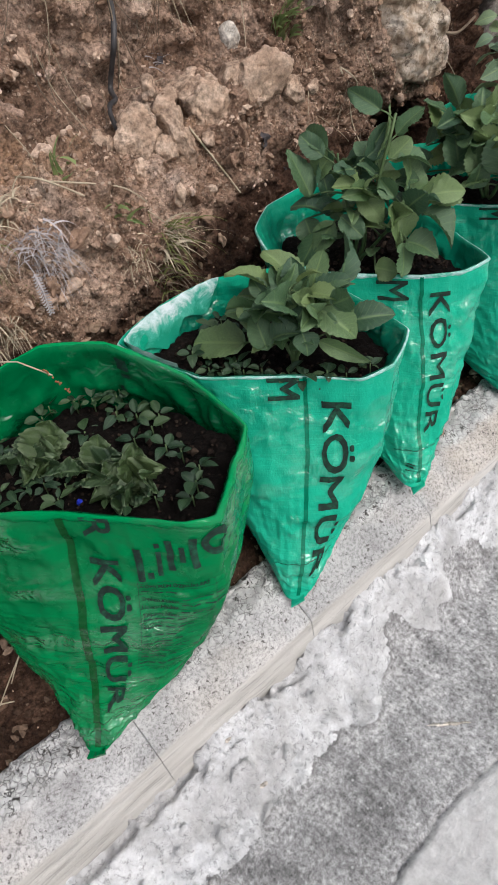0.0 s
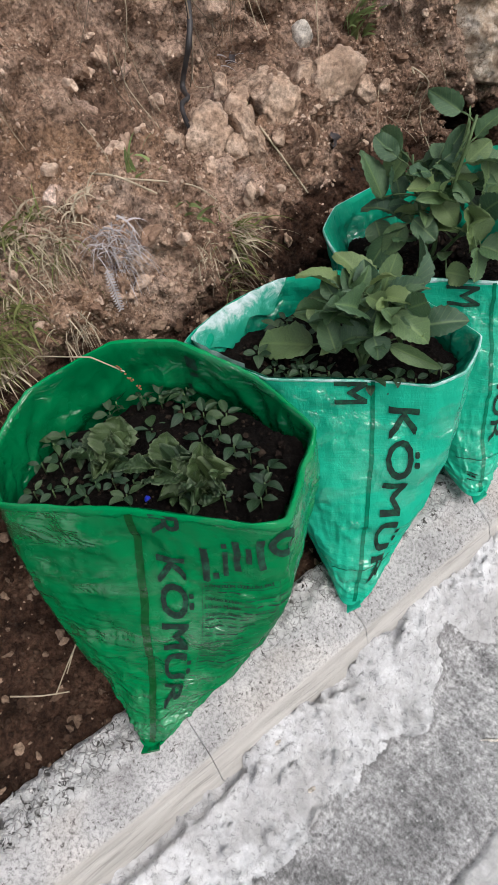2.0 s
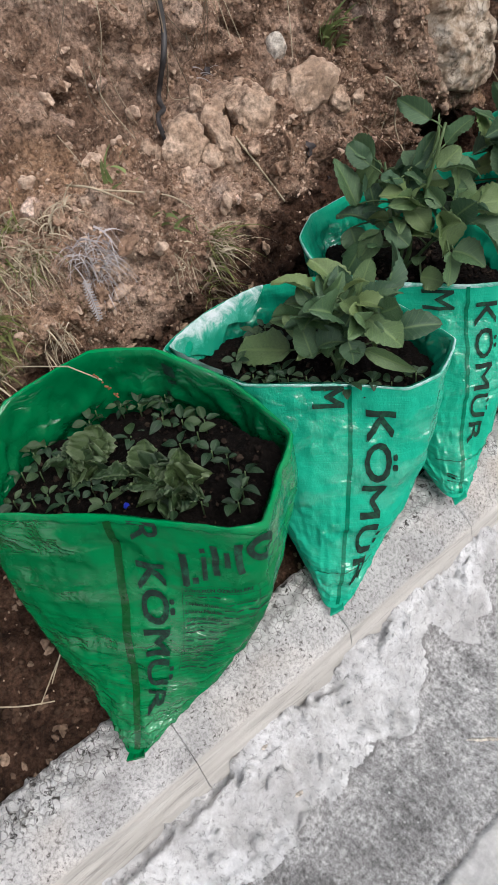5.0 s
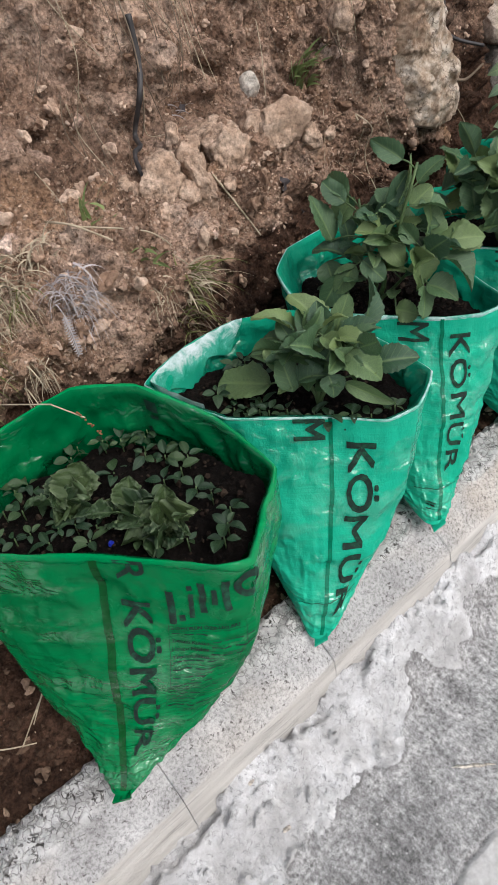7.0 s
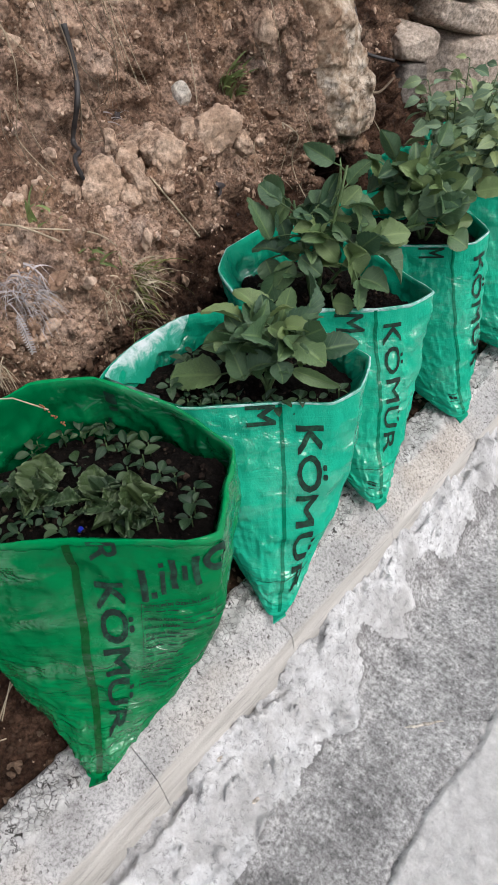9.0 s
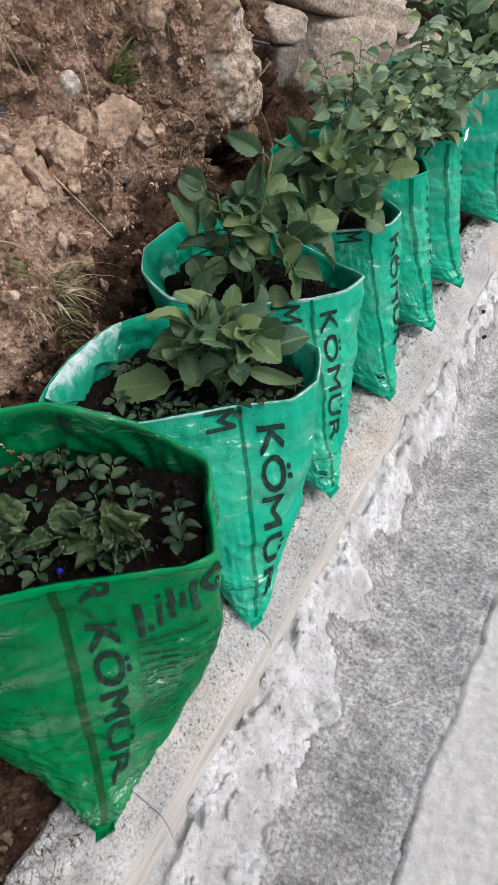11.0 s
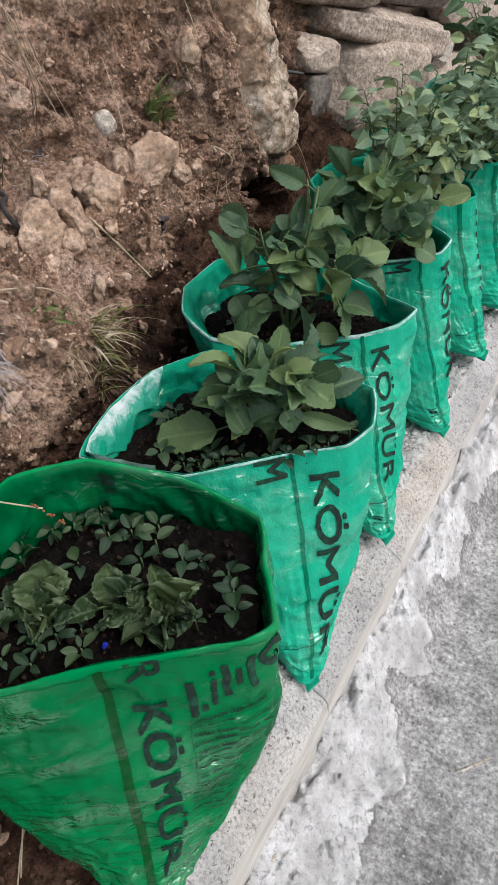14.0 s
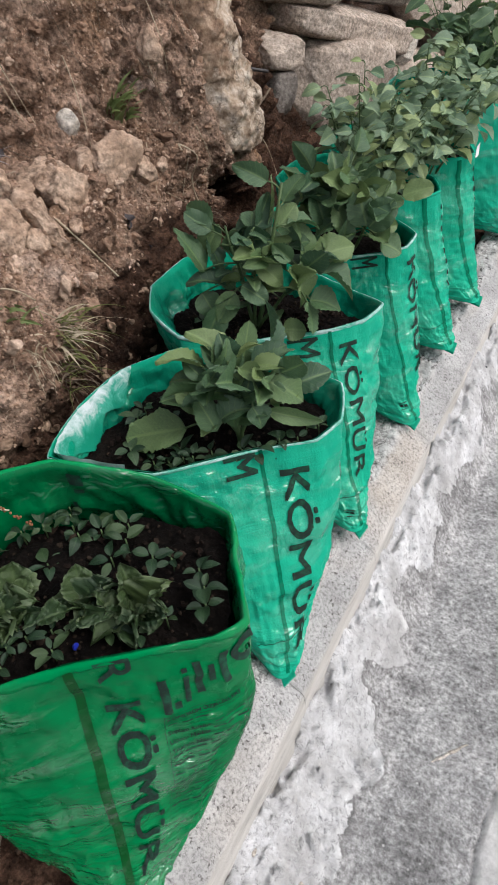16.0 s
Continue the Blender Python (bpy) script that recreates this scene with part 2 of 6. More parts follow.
def make_road():
    k = Mat("road_concrete", 0.92)
    grain = k.noise(120, 7, 0.74)
    dark = k.ramp(grain, (0.34, (0.14, 0.136, 0.134)), (0.46, (0.29, 0.284, 0.282)), (0.55, (0.40, 0.394, 0.392)), (0.68, (0.60, 0.594, 0.592)))
    dark = k.mix(1.0, dark, k.ramp(k.noise(6, 8, 0.72), (0.34, 0.55), (0.48, 0.95), (0.66, 1.25)), "MULTIPLY")
    dark = k.mix(1.0, dark, k.ramp(k.noise(26, 6, 0.72, 0.3), (0.34, 0.60), (0.50, 1.0), (0.66, 1.35)), "MULTIPLY")
    pebbles = k.ramp(k.voronoi(95), (0.16, 1.0), (0.34, 0.0))
    dark = k.mix(k.math("MULTIPLY", pebbles, k.ramp(k.noise(24, 4, 0.6), (0.47, 0.0), (0.58, 0.75))), dark, (0.10, 0.097, 0.094))
    chips = k.ramp(k.voronoi(95), (0.16, 1.0), (0.26, 0.0))
    dark = k.mix(k.math("MULTIPLY", chips, k.ramp(k.noise(31, 3), (0.50, 0.0), (0.62, 0.75))), dark, (0.58, 0.57, 0.565))
    white = k.ramp(k.noise(16, 8, 0.72), (0.3, (0.38, 0.377, 0.377)), (0.48, (0.60, 0.597, 0.602)), (0.66, (0.82, 0.82, 0.825)))
    scuff = k.ramp(k.noise(75, 6, 0.75, 0.5), (0.36, 0.5), (0.47, 1.0))
    white = k.mix(1.0, white, scuff, "MULTIPLY")
    white = k.mix(k.ramp(k.noise(5, 6, 0.7, 0.4), (0.46, 0.0), (0.62, 0.6)), white, (0.31, 0.30, 0.29))
    blisters = k.ramp(k.math("ABSOLUTE", k.math("SUBTRACT", k.voronoi(58), 0.34)), (0.0, 1.0), (0.07, 0.0))
    white = k.mix(k.math("MULTIPLY", blisters, k.ramp(k.noise(17, 4), (0.50, 0.0), (0.62, 0.22))), white, (0.22, 0.215, 0.21))
    slab = k.ramp(k.noise(60, 6, 0.7), (0.3, (0.42, 0.41, 0.405)), (0.7, (0.64, 0.63, 0.62)))
    edge = k.math("ADD", k.attr("mortar"), k.math("MULTIPLY", k.math("SUBTRACT", k.noise(55, 6, 0.75), 0.5), 0.75))
    rim = k.math("MULTIPLY", k.ramp(edge, (0.22, 0.0), (0.42, 1.0)), k.ramp(k.noise(9, 5, 0.65), (0.42, 0.0), (0.58, 0.75)))
    dark = k.mix(rim, dark, (0.13, 0.125, 0.122))
    col = k.mix(k.ramp(edge, (0.46, 0.0), (0.54, 1.0)), dark, white)
    col = k.mix(k.attr("slab"), col, slab)
    k.set(Base_Color=col)
    k.bump(k.noise(120, 8, 0.75), 0.8, 0.006)
    k.bump(k.math("MULTIPLY", k.noise(48, 5, 0.65, 0.5), k.attr("mortar")), 0.8, 0.012)
    return k.m


M_ROAD = make_road()


def make_plastic(name, a, b, weave=0.0, rough=0.35, bleach=0.25, gloss=0.5, crumple=1.0, thin=0.12, glint=15, creased=0.0):
    """Woven polypropylene sacking, or a glossy film laid over it: sharp creases, a little light through it."""
    k = Mat(name, rough)
    col = k.ramp(k.noise(5, 4), (0.3, a), (0.7, b))
    if bleach:
        worn = k.ramp(k.noise(60, 7, 0.78, co=k.stretch(1, 1, 0.5)), (0.56, 0.0), (0.74, bleach))
        col = k.mix(worn, col, tuple(min(1, 0.14 + 1.1 * v) for v in b))
    dirt = k.ramp(k.noise(9, 7, 0.7), (0.56, 0.0), (0.8, 0.28))
    col = k.mix(dirt, col, tuple(v * 0.5 + 0.004 for v in a))
    k.set(Base_Color=col, Roughness=k.ramp(k.noise(22, 6, 0.65), (0.35, rough * 0.65), (0.65, rough * 1.5)))
    # stretched, polished patches shine; the rest of the film is duller and mirrors its own green
    shiny = k.noise(9, 5, 0.6, 0.6, co=k.stretch(0.8, 0.8, 1.4))
    k.set(Specular_IOR_Level=k.ramp(shiny, (0.46, 0.30 * gloss), (0.62, 1.6 * gloss)))
    k.set(Specular_Tint=k.ramp(shiny, (0.50, (0.10, 0.95, 0.45)), (0.68, (0.85, 1.0, 0.93))))
    if weave:
        tape = k.math("MULTIPLY", k.noise(70, 3, 0.6, co=k.stretch(0.2, 0.2, 6.0)), k.noise(70, 3, 0.6, co=k.stretch(4.0, 4.0, 0.25)))
        k.bump(tape, weave, 0.004)
    k.bump(k.noise(6, 2, 0.45, 0.5, co=k.stretch(0.7, 0.7, 1.6)), crumple, 0.035)
    creases = k.math("ABSOLUTE", k.math("SUBTRACT", k.noise(12, 3, 0.5, 0.9, co=k.stretch(0.9, 0.9, 1.2)), 0.5))
    k.bump(creases, 0.6 * crumple, 0.012)
    k.bump(k.noise(70, 2, 0.5, 0.4, co=k.stretch(0.9, 0.9, 1.2)), 0.25 * crumple, 0.003)
    if creased:
        # fine sharp creases lie across the lower half, where the film is squeezed together
        height = k.n.new("ShaderNodeSeparateXYZ")
        k.l.new(k.co, height.inputs[0])
        squeezed = k.ramp(k.math("ADD", height.outputs["Z"], k.math("MULTIPLY", k.math("SUBTRACT", k.noise(9, 3), 0.5), 0.25)), (0.04, 1.0), (0.24, 0.06))
        lines = k.math("ABSOLUTE", k.math("SUBTRACT", k.noise(34, 3, 0.55, 0.6, co=k.stretch(0.28, 0.28, 2.2)), 0.5))
        k.bump(k.math("MULTIPLY", lines, squeezed), creased, 0.016)
    through_it = k.n.new("ShaderNodeBsdfTranslucent")
    k.l.new(col, through_it.inputs["Color"])
    mixer = k.n.new("ShaderNodeMixShader")
    mixer.inputs[0].default_value = thin
    k.l.new(k.p.outputs[0], mixer.inputs[1])
    k.l.new(through_it.outputs[0], mixer.inputs[2])
    k.l.new(mixer.outputs[0], k.n["Material Output"].inputs["Surface"])
    # the taut outer skin glints along its fine wrinkles
    wrinkles = k.math("ABSOLUTE", k.math("SUBTRACT", k.noise(glint, 3, 0.5, 0.8, co=k.stretch(0.8, 0.8, 1.3)), 0.5))
    skin = k.n.new("ShaderNodeBump")
    skin.inputs["Strength"].default_value, skin.inputs["Distance"].default_value = 1.0, 0.42 / glint
    k.l.new(wrinkles, skin.inputs["Height"])
    k.l.new(skin.outputs[0], k.p.inputs["Coat Normal"])
    taut = k.noise(8, 4, 0.6, 0.6, co=k.stretch(0.7, 0.7, 1.8))
    k.set(Coat_Weight=k.ramp(taut, (0.50, 0.0), (0.58, min(1.0, 3.0 * gloss))), Coat_Roughness=0.10, Coat_IOR=1.8)
    return k.m


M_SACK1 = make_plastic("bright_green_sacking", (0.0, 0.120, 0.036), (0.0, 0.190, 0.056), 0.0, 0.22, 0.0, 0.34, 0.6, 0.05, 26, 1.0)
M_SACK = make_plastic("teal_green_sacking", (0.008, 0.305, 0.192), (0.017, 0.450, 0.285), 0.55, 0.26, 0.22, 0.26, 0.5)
# inner faces: the same sacking, darkened to carry the shade inside the mouths
M_INSIDE1_SHADED = make_plastic("green_inside_shaded", (0.0, 0.080, 0.026), (0.0, 0.130, 0.040), 0.0, 0.26, 0.0, 0.22, 0.7, 0.05, 20)
M_INSIDE_SHADED = make_plastic("teal_inside_shaded", (0.002, 0.21, 0.122), (0.008, 0.33, 0.20), 0.5, 0.34, 0.25, 0.3, 0.8)
M_HEM1 = make_plastic("green_hem", (0.0, 0.165, 0.05), (0.0, 0.245, 0.075), 0.0, 0.3, 0.0, 0.12, 0.5)
M_BAND = make_plastic("doubled_green_seam", (0.003, 0.045, 0.010), (0.005, 0.070, 0.015), 0.0, 0.25, 0.0, 0.3, 0.5, 0.0)
M_BANDT = make_plastic("doubled_teal_seam", (0.001, 0.115, 0.062), (0.003, 0.165, 0.092), 0.3, 0.4, 0.0, 0.12, 1.0, 0.0)

M_CREASE = make_plastic("dark_crease", (0.0, 0.055, 0.03), (0.001, 0.09, 0.05), 0.0, 0.4, 0.0, 0.2, 0.5, 0.0)


def make_hem():
    """Edge of the sacking with its colour rubbed off in streaks."""
    k = Mat("pale_worn_hem", 0.5)
    streaks = k.noise(34, 7, 0.75, 0.6, co=k.stretch(1.0, 1.0, 2.2))
    col = k.ramp(streaks, (0.34, (0.006, 0.28, 0.17)), (0.44, (0.12, 0.40, 0.31)), (0.56, (0.34, 0.52, 0.49)), (0.74, (0.66, 0.73, 0.74)))
    k.set(Base_Color=col, Specular_IOR_Level=0.25)
    k.bump(k.noise(20, 4, 0.6, 0.6), 0.5, 0.012)
    k.bump(k.noise(90, 4), 0.4, 0.003)
    return k.m


M_HEM = make_hem()


def make_turned():
    """Turned-over sacking, rubbed white along its upper edge."""
    k = Mat("turned_sacking", 0.45)
    worn = k.math("ADD", k.math("MULTIPLY", k.attr("worn"), 0.85), k.math("MULTIPLY", k.math("SUBTRACT", k.noise(26, 7, 0.72, 0.5), 0.5), 1.9))
    col = k.ramp(worn, (0.25, (0.004, 0.22, 0.135)), (0.5, (0.05, 0.34, 0.25)), (0.72, (0.42, 0.57, 0.55)), (0.95, (0.70, 0.76, 0.78)))
    k.set(Base_Color=col, Specular_IOR_Level=0.25)
    k.bump(k.noise(18, 4, 0.6, 0.6), 0.5, 0.012)
    k.bump(k.noise(90, 4), 0.4, 0.003)
    return k.m


M_TURNED = make_turned()


def make_ink():
    k = Mat("black_print", 0.6)
    k.set(Specular_IOR_Level=0.2)
    worn = k.ramp(k.noise(70, 7, 0.78), (0.48, 0.0), (0.70, 0.7))
    k.set(Base_Color=k.mix(worn, (0.008, 0.020, 0.015), (0.006, 0.12, 0.058)))
    return k.m


M_INK = make_ink()


def make_leaf(name, deep, mid, young, rim=0.0):
    k = Mat(name, 0.5)
    col = k.ramp(k.random(), (0.0, deep), (0.55, mid), (1.0, young))
    col = k.mix(1.0, col, k.ramp(k.noise(40, 4), (0.3, 0.75), (0.7, 1.2)), "MULTIPLY")
    away = k.math("ABSOLUTE", k.attr("across"))
    rib = k.ramp(away, (0.03, 1.0), (0.11, 0.0))
    comb = k.math("FRACT", k.math("MULTIPLY", k.math("SUBTRACT", k.attr("along"), k.math("MULTIPLY", away, 0.28)), 6.5))
    side = k.ramp(comb, (0.0, 0.7), (0.14, 0.0))
    col = k.mix(k.math("MULTIPLY", k.math("MAXIMUM", rib, side), 0.28), col, tuple(min(1, v * 1.7) for v in young))
    if rim:
        col = k.mix(k.ramp(away, (0.84, 0.0), (0.97, rim)), col, (0.30, 0.36, 0.22))
    k.set(Base_Color=col, Roughness=0.42, Specular_IOR_Level=0.45)
    thin = k.n.new("ShaderNodeBsdfTranslucent")
    k.l.new(col, thin.inputs["Color"])
    mixer = k.n.new("ShaderNodeMixShader")
    mixer.inputs[0].default_value = 0.22
    k.l.new(k.p.outputs[0], mixer.inputs[1])
    k.l.new(thin.outputs[0], mixer.inputs[2])
    k.l.new(mixer.outputs[0], k.n["Material Output"].inputs["Surface"])
    k.bump(k.noise(120, 4), 0.35, 0.002)
    return k.m


M_LEAF = make_leaf("leaf_green", (0.038, 0.088, 0.046), (0.084, 0.156, 0.068), (0.165, 0.232, 0.084))
# the next two grow inside the sacks: shade down there is mixed into their greens
M_LEAFPALE_SHADED = make_leaf("leaf_pale_green_shaded", (0.022, 0.050, 0.021), (0.040, 0.076, 0.028), (0.068, 0.104, 0.035), 0.25)
M_LEAFBLUE_SHADED = make_leaf("leaf_grey_green_shaded", (0.013, 0.037, 0.017), (0.025, 0.060, 0.026), (0.052, 0.092, 0.036))
M_LEAFGREY = make_leaf("leaf_dusty_green", (0.10, 0.175, 0.105), (0.195, 0.285, 0.175), (0.31, 0.375, 0.155))


def make_plain(name, a, b, rough=0.7, scale=30):
    k = Mat(name, rough)
    k.set(Base_Color=k.ramp(k.noise(scale, 5), (0.3, a), (0.7, b)))
    k.bump(k.noise(scale * 3, 4), 0.3, 0.002)
    return k.m


M_STEM = make_plain("green_stem", (0.045, 0.085, 0.027), (0.085, 0.135, 0.048), 0.6)
M_ROOT = make_plain("dry_root", (0.10, 0.075, 0.055), (0.22, 0.17, 0.125), 0.9)
M_HOSE = make_plain("black_root", (0.012, 0.011, 0.012), (0.05, 0.045, 0.045), 0.6)
M_STRAW = make_plain("dry_grass", (0.25, 0.20, 0.135), (0.48, 0.41, 0.30), 0.8)
M_GRASS = make_plain("green_grass", (0.075, 0.092, 0.028), (0.19, 0.195, 0.072), 0.7)
M_WEED = make_plain("green_weed", (0.10, 0.15, 0.045), (0.22, 0.27, 0.10), 0.6)
M_GREYFERN = make_plain("withered_fern", (0.25, 0.225, 0.225), (0.50, 0.455, 0.45), 0.9)
M_DEAD = make_plain("dead_leaf", (0.035, 0.03, 0.032), (0.10, 0.088, 0.09), 0.8)
M_BLUE = make_plain("blue_plastic", (0.01, 0.02, 0.30), (0.02, 0.04, 0.45), 0.4)
M_WHITE = make_plain("white_label", (0.70, 0.71, 0.72), (0.82, 0.82, 0.82), 0.6)
M_RUSTY = make_plain("reddish_seed_head", (0.16, 0.06, 0.03), (0.26, 0.12, 0.06), 0.8)

# ---- ground: one sheet with the road, the mortar fillet along the kerb and the old slab ----


def stretch_axis(lo, hi, step, far):
    mid = np.arange(lo, hi + step / 2, step)
    grow = [step * 1.35**k for k in range(1, 80)]
    out = np.cumsum(grow)
    out = out[out < far]
    return np.concatenate([lo - out[::-1], mid, hi + out])


EDGE_Y = (0.4, 0.8, 1.106, 1.292, 1.407, 1.47, 1.512, 1.602, 1.687, 1.839, 1.988, 2.146, 2.308, 2.482, 2.915, 3.6)
EDGE_X = (0.22, 0.19, 0.165, 0.167, 0.159, 0.12, 0.080, 0.134, 0.090, 0.110, 0.060, 0.105, 0.10, 0.07, 0.07, 0.06)


def fillet_top(y):
    return np.interp(y, (0.9, 1.05, 1.3, 1.6, 2.0, 2.6), (0.092, 0.098, 0.118, 0.138, 0.158, 0.168))


def build_ground():
    xs, ys = stretch_axis(-0.02, 0.62, 0.0055, 400), stretch_axis(0.55, 3.2, 0.0075, 400)
    X, Y = np.meshgrid(xs, ys)
    P = np.stack([X, Y, 0 * X], -1)
    near = smooth(3.0, 0.8, np.hypot(X - 0.2, Y - 1.7))
    edge = np.interp(Y, EDGE_Y, EDGE_X)
    mortar = smooth(0.03, -0.03, X - edge + 0.045 * fbm(P, 13, 5, 0.6, seed=3))
    crack = 0.355 + 0.012 * fbm(np.stack([0 * X, Y, 0 * X], -1), 6, 3, seed=9) + 0.007 * fbm(np.stack([0 * X, Y, 0 * X], -1), 38, 3, 0.6, seed=19)
    slab = smooth(-0.004, 0.006, X - crack + 0.018 * fbm(P, 55, 3, 0.6, seed=4))
    rise = fillet_top(Y)
    h = rise * smooth(0.16, 0.02, X) ** 1.4
    lumps = 0.55 * fbm(P, 26, 5, 0.6, seed=11) + 0.45 * fbm(P, 75, 3, 0.6, seed=12)
    c1, c2 = worley(P + 0.006 * fbm(P, 40, 2, seed=18)[..., None], 46, 17)
    lumps = lumps + 1.1 * smooth(0.55, 0.9, c2) * (smooth(0.6, 0.3, c1) - 0.5 * smooth(0.3, 0.1, c1))
    z = h + near * (mortar * (0.005 + 0.020 * lumps) + (1 - mortar) * 0.0022 * fbm(P, 90, 3, seed=13))
    z = z + near * slab * (0.004 + 0.004 * fbm(P, 20, 3, seed=14)) - near * 0.009 * np.exp(-(((X - crack) / 0.0032) ** 2))
    gap = smooth(0.064, 0.044, X) * smooth(-0.25, 0.20, fbm(P * (1, 0.45, 1), 26, 4, 0.6, seed=15))
    z = z - 0.034 * gap * near
    z = np.where(X < 0.0, np.minimum(z, rise), z)
    z = np.where(X < -0.3, 0.0, z)
    me = grid_mesh("ground", np.stack([X, Y, z], -1))
    attribute(me, "mortar", mortar * near)
    attribute(me, "slab", slab)
    ob = add_mesh("ground", me, M_ROAD)
    tagged(ob, "rough grey concrete road with white mortar smeared along its edge", "road", kind="structure")


build_ground()

# ---- kerb: concrete lengths, crusted top, chamfer and smooth vertical face ----
JOINTS = (-3.0, -1.2, -0.1, 0.36, 0.70, 1.045, 1.372, 1.690, 2.03, 2.36, 2.70, 3.05, 3.45, 4.2, 6.0, 9.0)


def build_kerb():
    kerb = empty("kerb", 0, 1.5, 0)
    tagged(kerb, "weathered concrete kerb with crusted top and smooth chamfer", "kerb", kind="structure")
    prof = [(-0.10, 0.02), (-0.10, 0.225), (-0.088, 0.238), (-0.035, 0.236), (-0.026, 0.231), (0.024, 0.190), (0.031, 0.181), (0.033, 0.10), (0.034, -0.02)]
    pts = np.array(prof)
    d = np.r_[0, np.cumsum(np.hypot(*np.diff(pts, axis=0).T))]
    for a, b in zip(JOINTS[:-1], JOINTS[1:]):
        fine = a >= 0.3 and b <= 3.1
        s = np.linspace(0, d[-1], 84 if fine else 20)
        px, pz = np.interp(s, d, pts[:, 0]), np.interp(s, d, pts[:, 1])
        yy = np.linspace(a + 0.0005, b - 0.0005, max(4, int((b - a) / (0.006 if fine else 0.1))))
        Y, X = np.meshgrid(yy, px, indexing="ij")
        Z = np.broadcast_to(pz, X.shape).copy()
        P = np.stack([X, Y, Z], -1)
        rough = smooth(-0.016, -0.036, X + 0.012 * fbm(P, 25, 3, seed=21)) * smooth(0.20, 0.225, Z)
        bead = smooth(0.186, 0.176, Z + 0.004 * fbm(P, 20, 3, seed=22)) * (X > 0)
        g1, q1 = worley(P, 75, 28)
        bump = rough * (0.014 * q1 * smooth(0.8, 0.2, g1) - 0.003) + 0.006 * rough * fbm(P, 55, 4, 0.6, seed=23) + 0.0028 * fbm(P, 38, 4, 0.6, seed=24)
        wave = 0.004 * fbm(np.stack([0 * Y, Y, 0 * Y], -1), 3.0, 3, seed=25)
        end = np.minimum(Y - a, b - Y)
        Z = Z + bump - 0.003 * smooth(0.006, 0.0, end) * (0.6 + 1.4 * fbm(P, 30, 2, seed=26))
        X = X + wave + 0.003 * bead * fbm(P * (1, 0.2, 1), 60, 3, seed=27)
        me = grid_mesh("kerb_stone", np.stack([X, Y - 1.5, Z], -1))
        attribute(me, "rough", rough)
        attribute(me, "bead", bead)
        add_mesh("kerb_stone", me, M_KERB, kerb)


build_kerb()

# ---- earth bank ----
BANK_Y = (-9.0, 0.4, 1.0, 1.4, 1.8, 2.1, 2.25, 2.31, 2.425, 2.475, 2.54, 2.72, 3.1, 3.7, 12.0)
BASE = ((-0.085, 0.215), (-0.20, 0.235), (-0.36, 0.27), (-0.41, 0.42), (-0.45, 0.58), (-0.48, 0.70), (-0.55, 0.79), (-0.68, 0.84), (-0.75, 1.0), (-0.82, 1.25), (-1.0, 1.6), (-1.7, 1.78), (-6.0, 2.0), (-60.0, 3.0))


def bank_profile(edits):
    p = [list(q) for q in BASE]
    for k, q in edits.items():
        p[k] = list(q)
    return p


BANK_NEAR = [
    bank_profile({}),
    bank_profile({}),
    bank_profile({}),
    bank_profile({5: (-0.465, 0.68), 6: (-0.535, 0.80)}),
    bank_profile({4: (-0.50, 0.58), 5: (-0.54, 0.68), 6: (-0.60, 0.76), 7: (-0.72, 0.82)}),
    bank_profile({3: (-0.44, 0.38), 4: (-0.54, 0.55), 5: (-0.60, 0.65), 6: (-0.64, 0.73), 7: (-0.685, 0.83), 8: (-0.715, 0.98), 9: (-0.79, 1.25)}),
    bank_profile({3: (-0.45, 0.38), 4: (-0.57, 0.49), 5: (-0.60, 0.57), 6: (-0.615, 0.66), 7: (-0.612, 0.83), 8: (-0.63, 0.98), 9: (-0.69, 1.25)}),
]
BANK_FAR = [
    bank_profile({3: (-0.47, 0.38), 4: (-0.64, 0.475), 5: (-0.82, 0.50), 6: (-0.612, 0.635), 7: (-0.605, 0.83), 8: (-0.62, 0.98), 9: (-0.68, 1.25)}),
    bank_profile({3: (-0.47, 0.37), 4: (-0.66, 0.455), 5: (-0.82, 0.485), 6: (-0.605, 0.61), 7: (-0.60, 0.83), 8: (-0.62, 0.98), 9: (-0.68, 1.25)}),
    bank_profile({3: (-0.47, 0.37), 4: (-0.64, 0.455), 5: (-0.70, 0.53), 6: (-0.612, 0.62), 7: (-0.61, 0.83), 8: (-0.63, 0.98), 9: (-0.69, 1.25)}),
    bank_profile({3: (-0.46, 0.36), 4: (-0.62, 0.46), 5: (-0.74, 0.58), 6: (-0.76, 0.68), 7: (-0.80, 0.85), 8: (-0.83, 1.0)}),
    bank_profile({3: (-0.50, 0.36), 4: (-0.66, 0.46), 5: (-0.75, 0.60), 6: (-0.82, 0.72), 7: (-0.86, 0.85), 8: (-0.88, 1.0), 9: (-0.92, 1.25)}),
    bank_profile({3: (-0.55, 0.34), 4: (-0.76, 0.42), 5: (-0.86, 0.58), 6: (-0.89, 0.72), 7: (-0.90, 0.85), 8: (-0.92, 1.0), 9: (-0.95, 1.25)}),
    bank_profile({3: (-0.55, 0.34), 4: (-0.76, 0.42), 5: (-0.86, 0.58), 6: (-0.89, 0.72), 7: (-0.90, 0.85), 8: (-0.92, 1.0), 9: (-0.95, 1.25)}),
    bank_profile({3: (-0.55, 0.34), 4: (-0.76, 0.42), 5: (-0.86, 0.58), 6: (-0.89, 0.72), 7: (-0.90, 0.85), 8: (-0.92, 1.0), 9: (-0.95, 1.25)}),
]
BANK = np.array(BANK_NEAR + BANK_FAR)


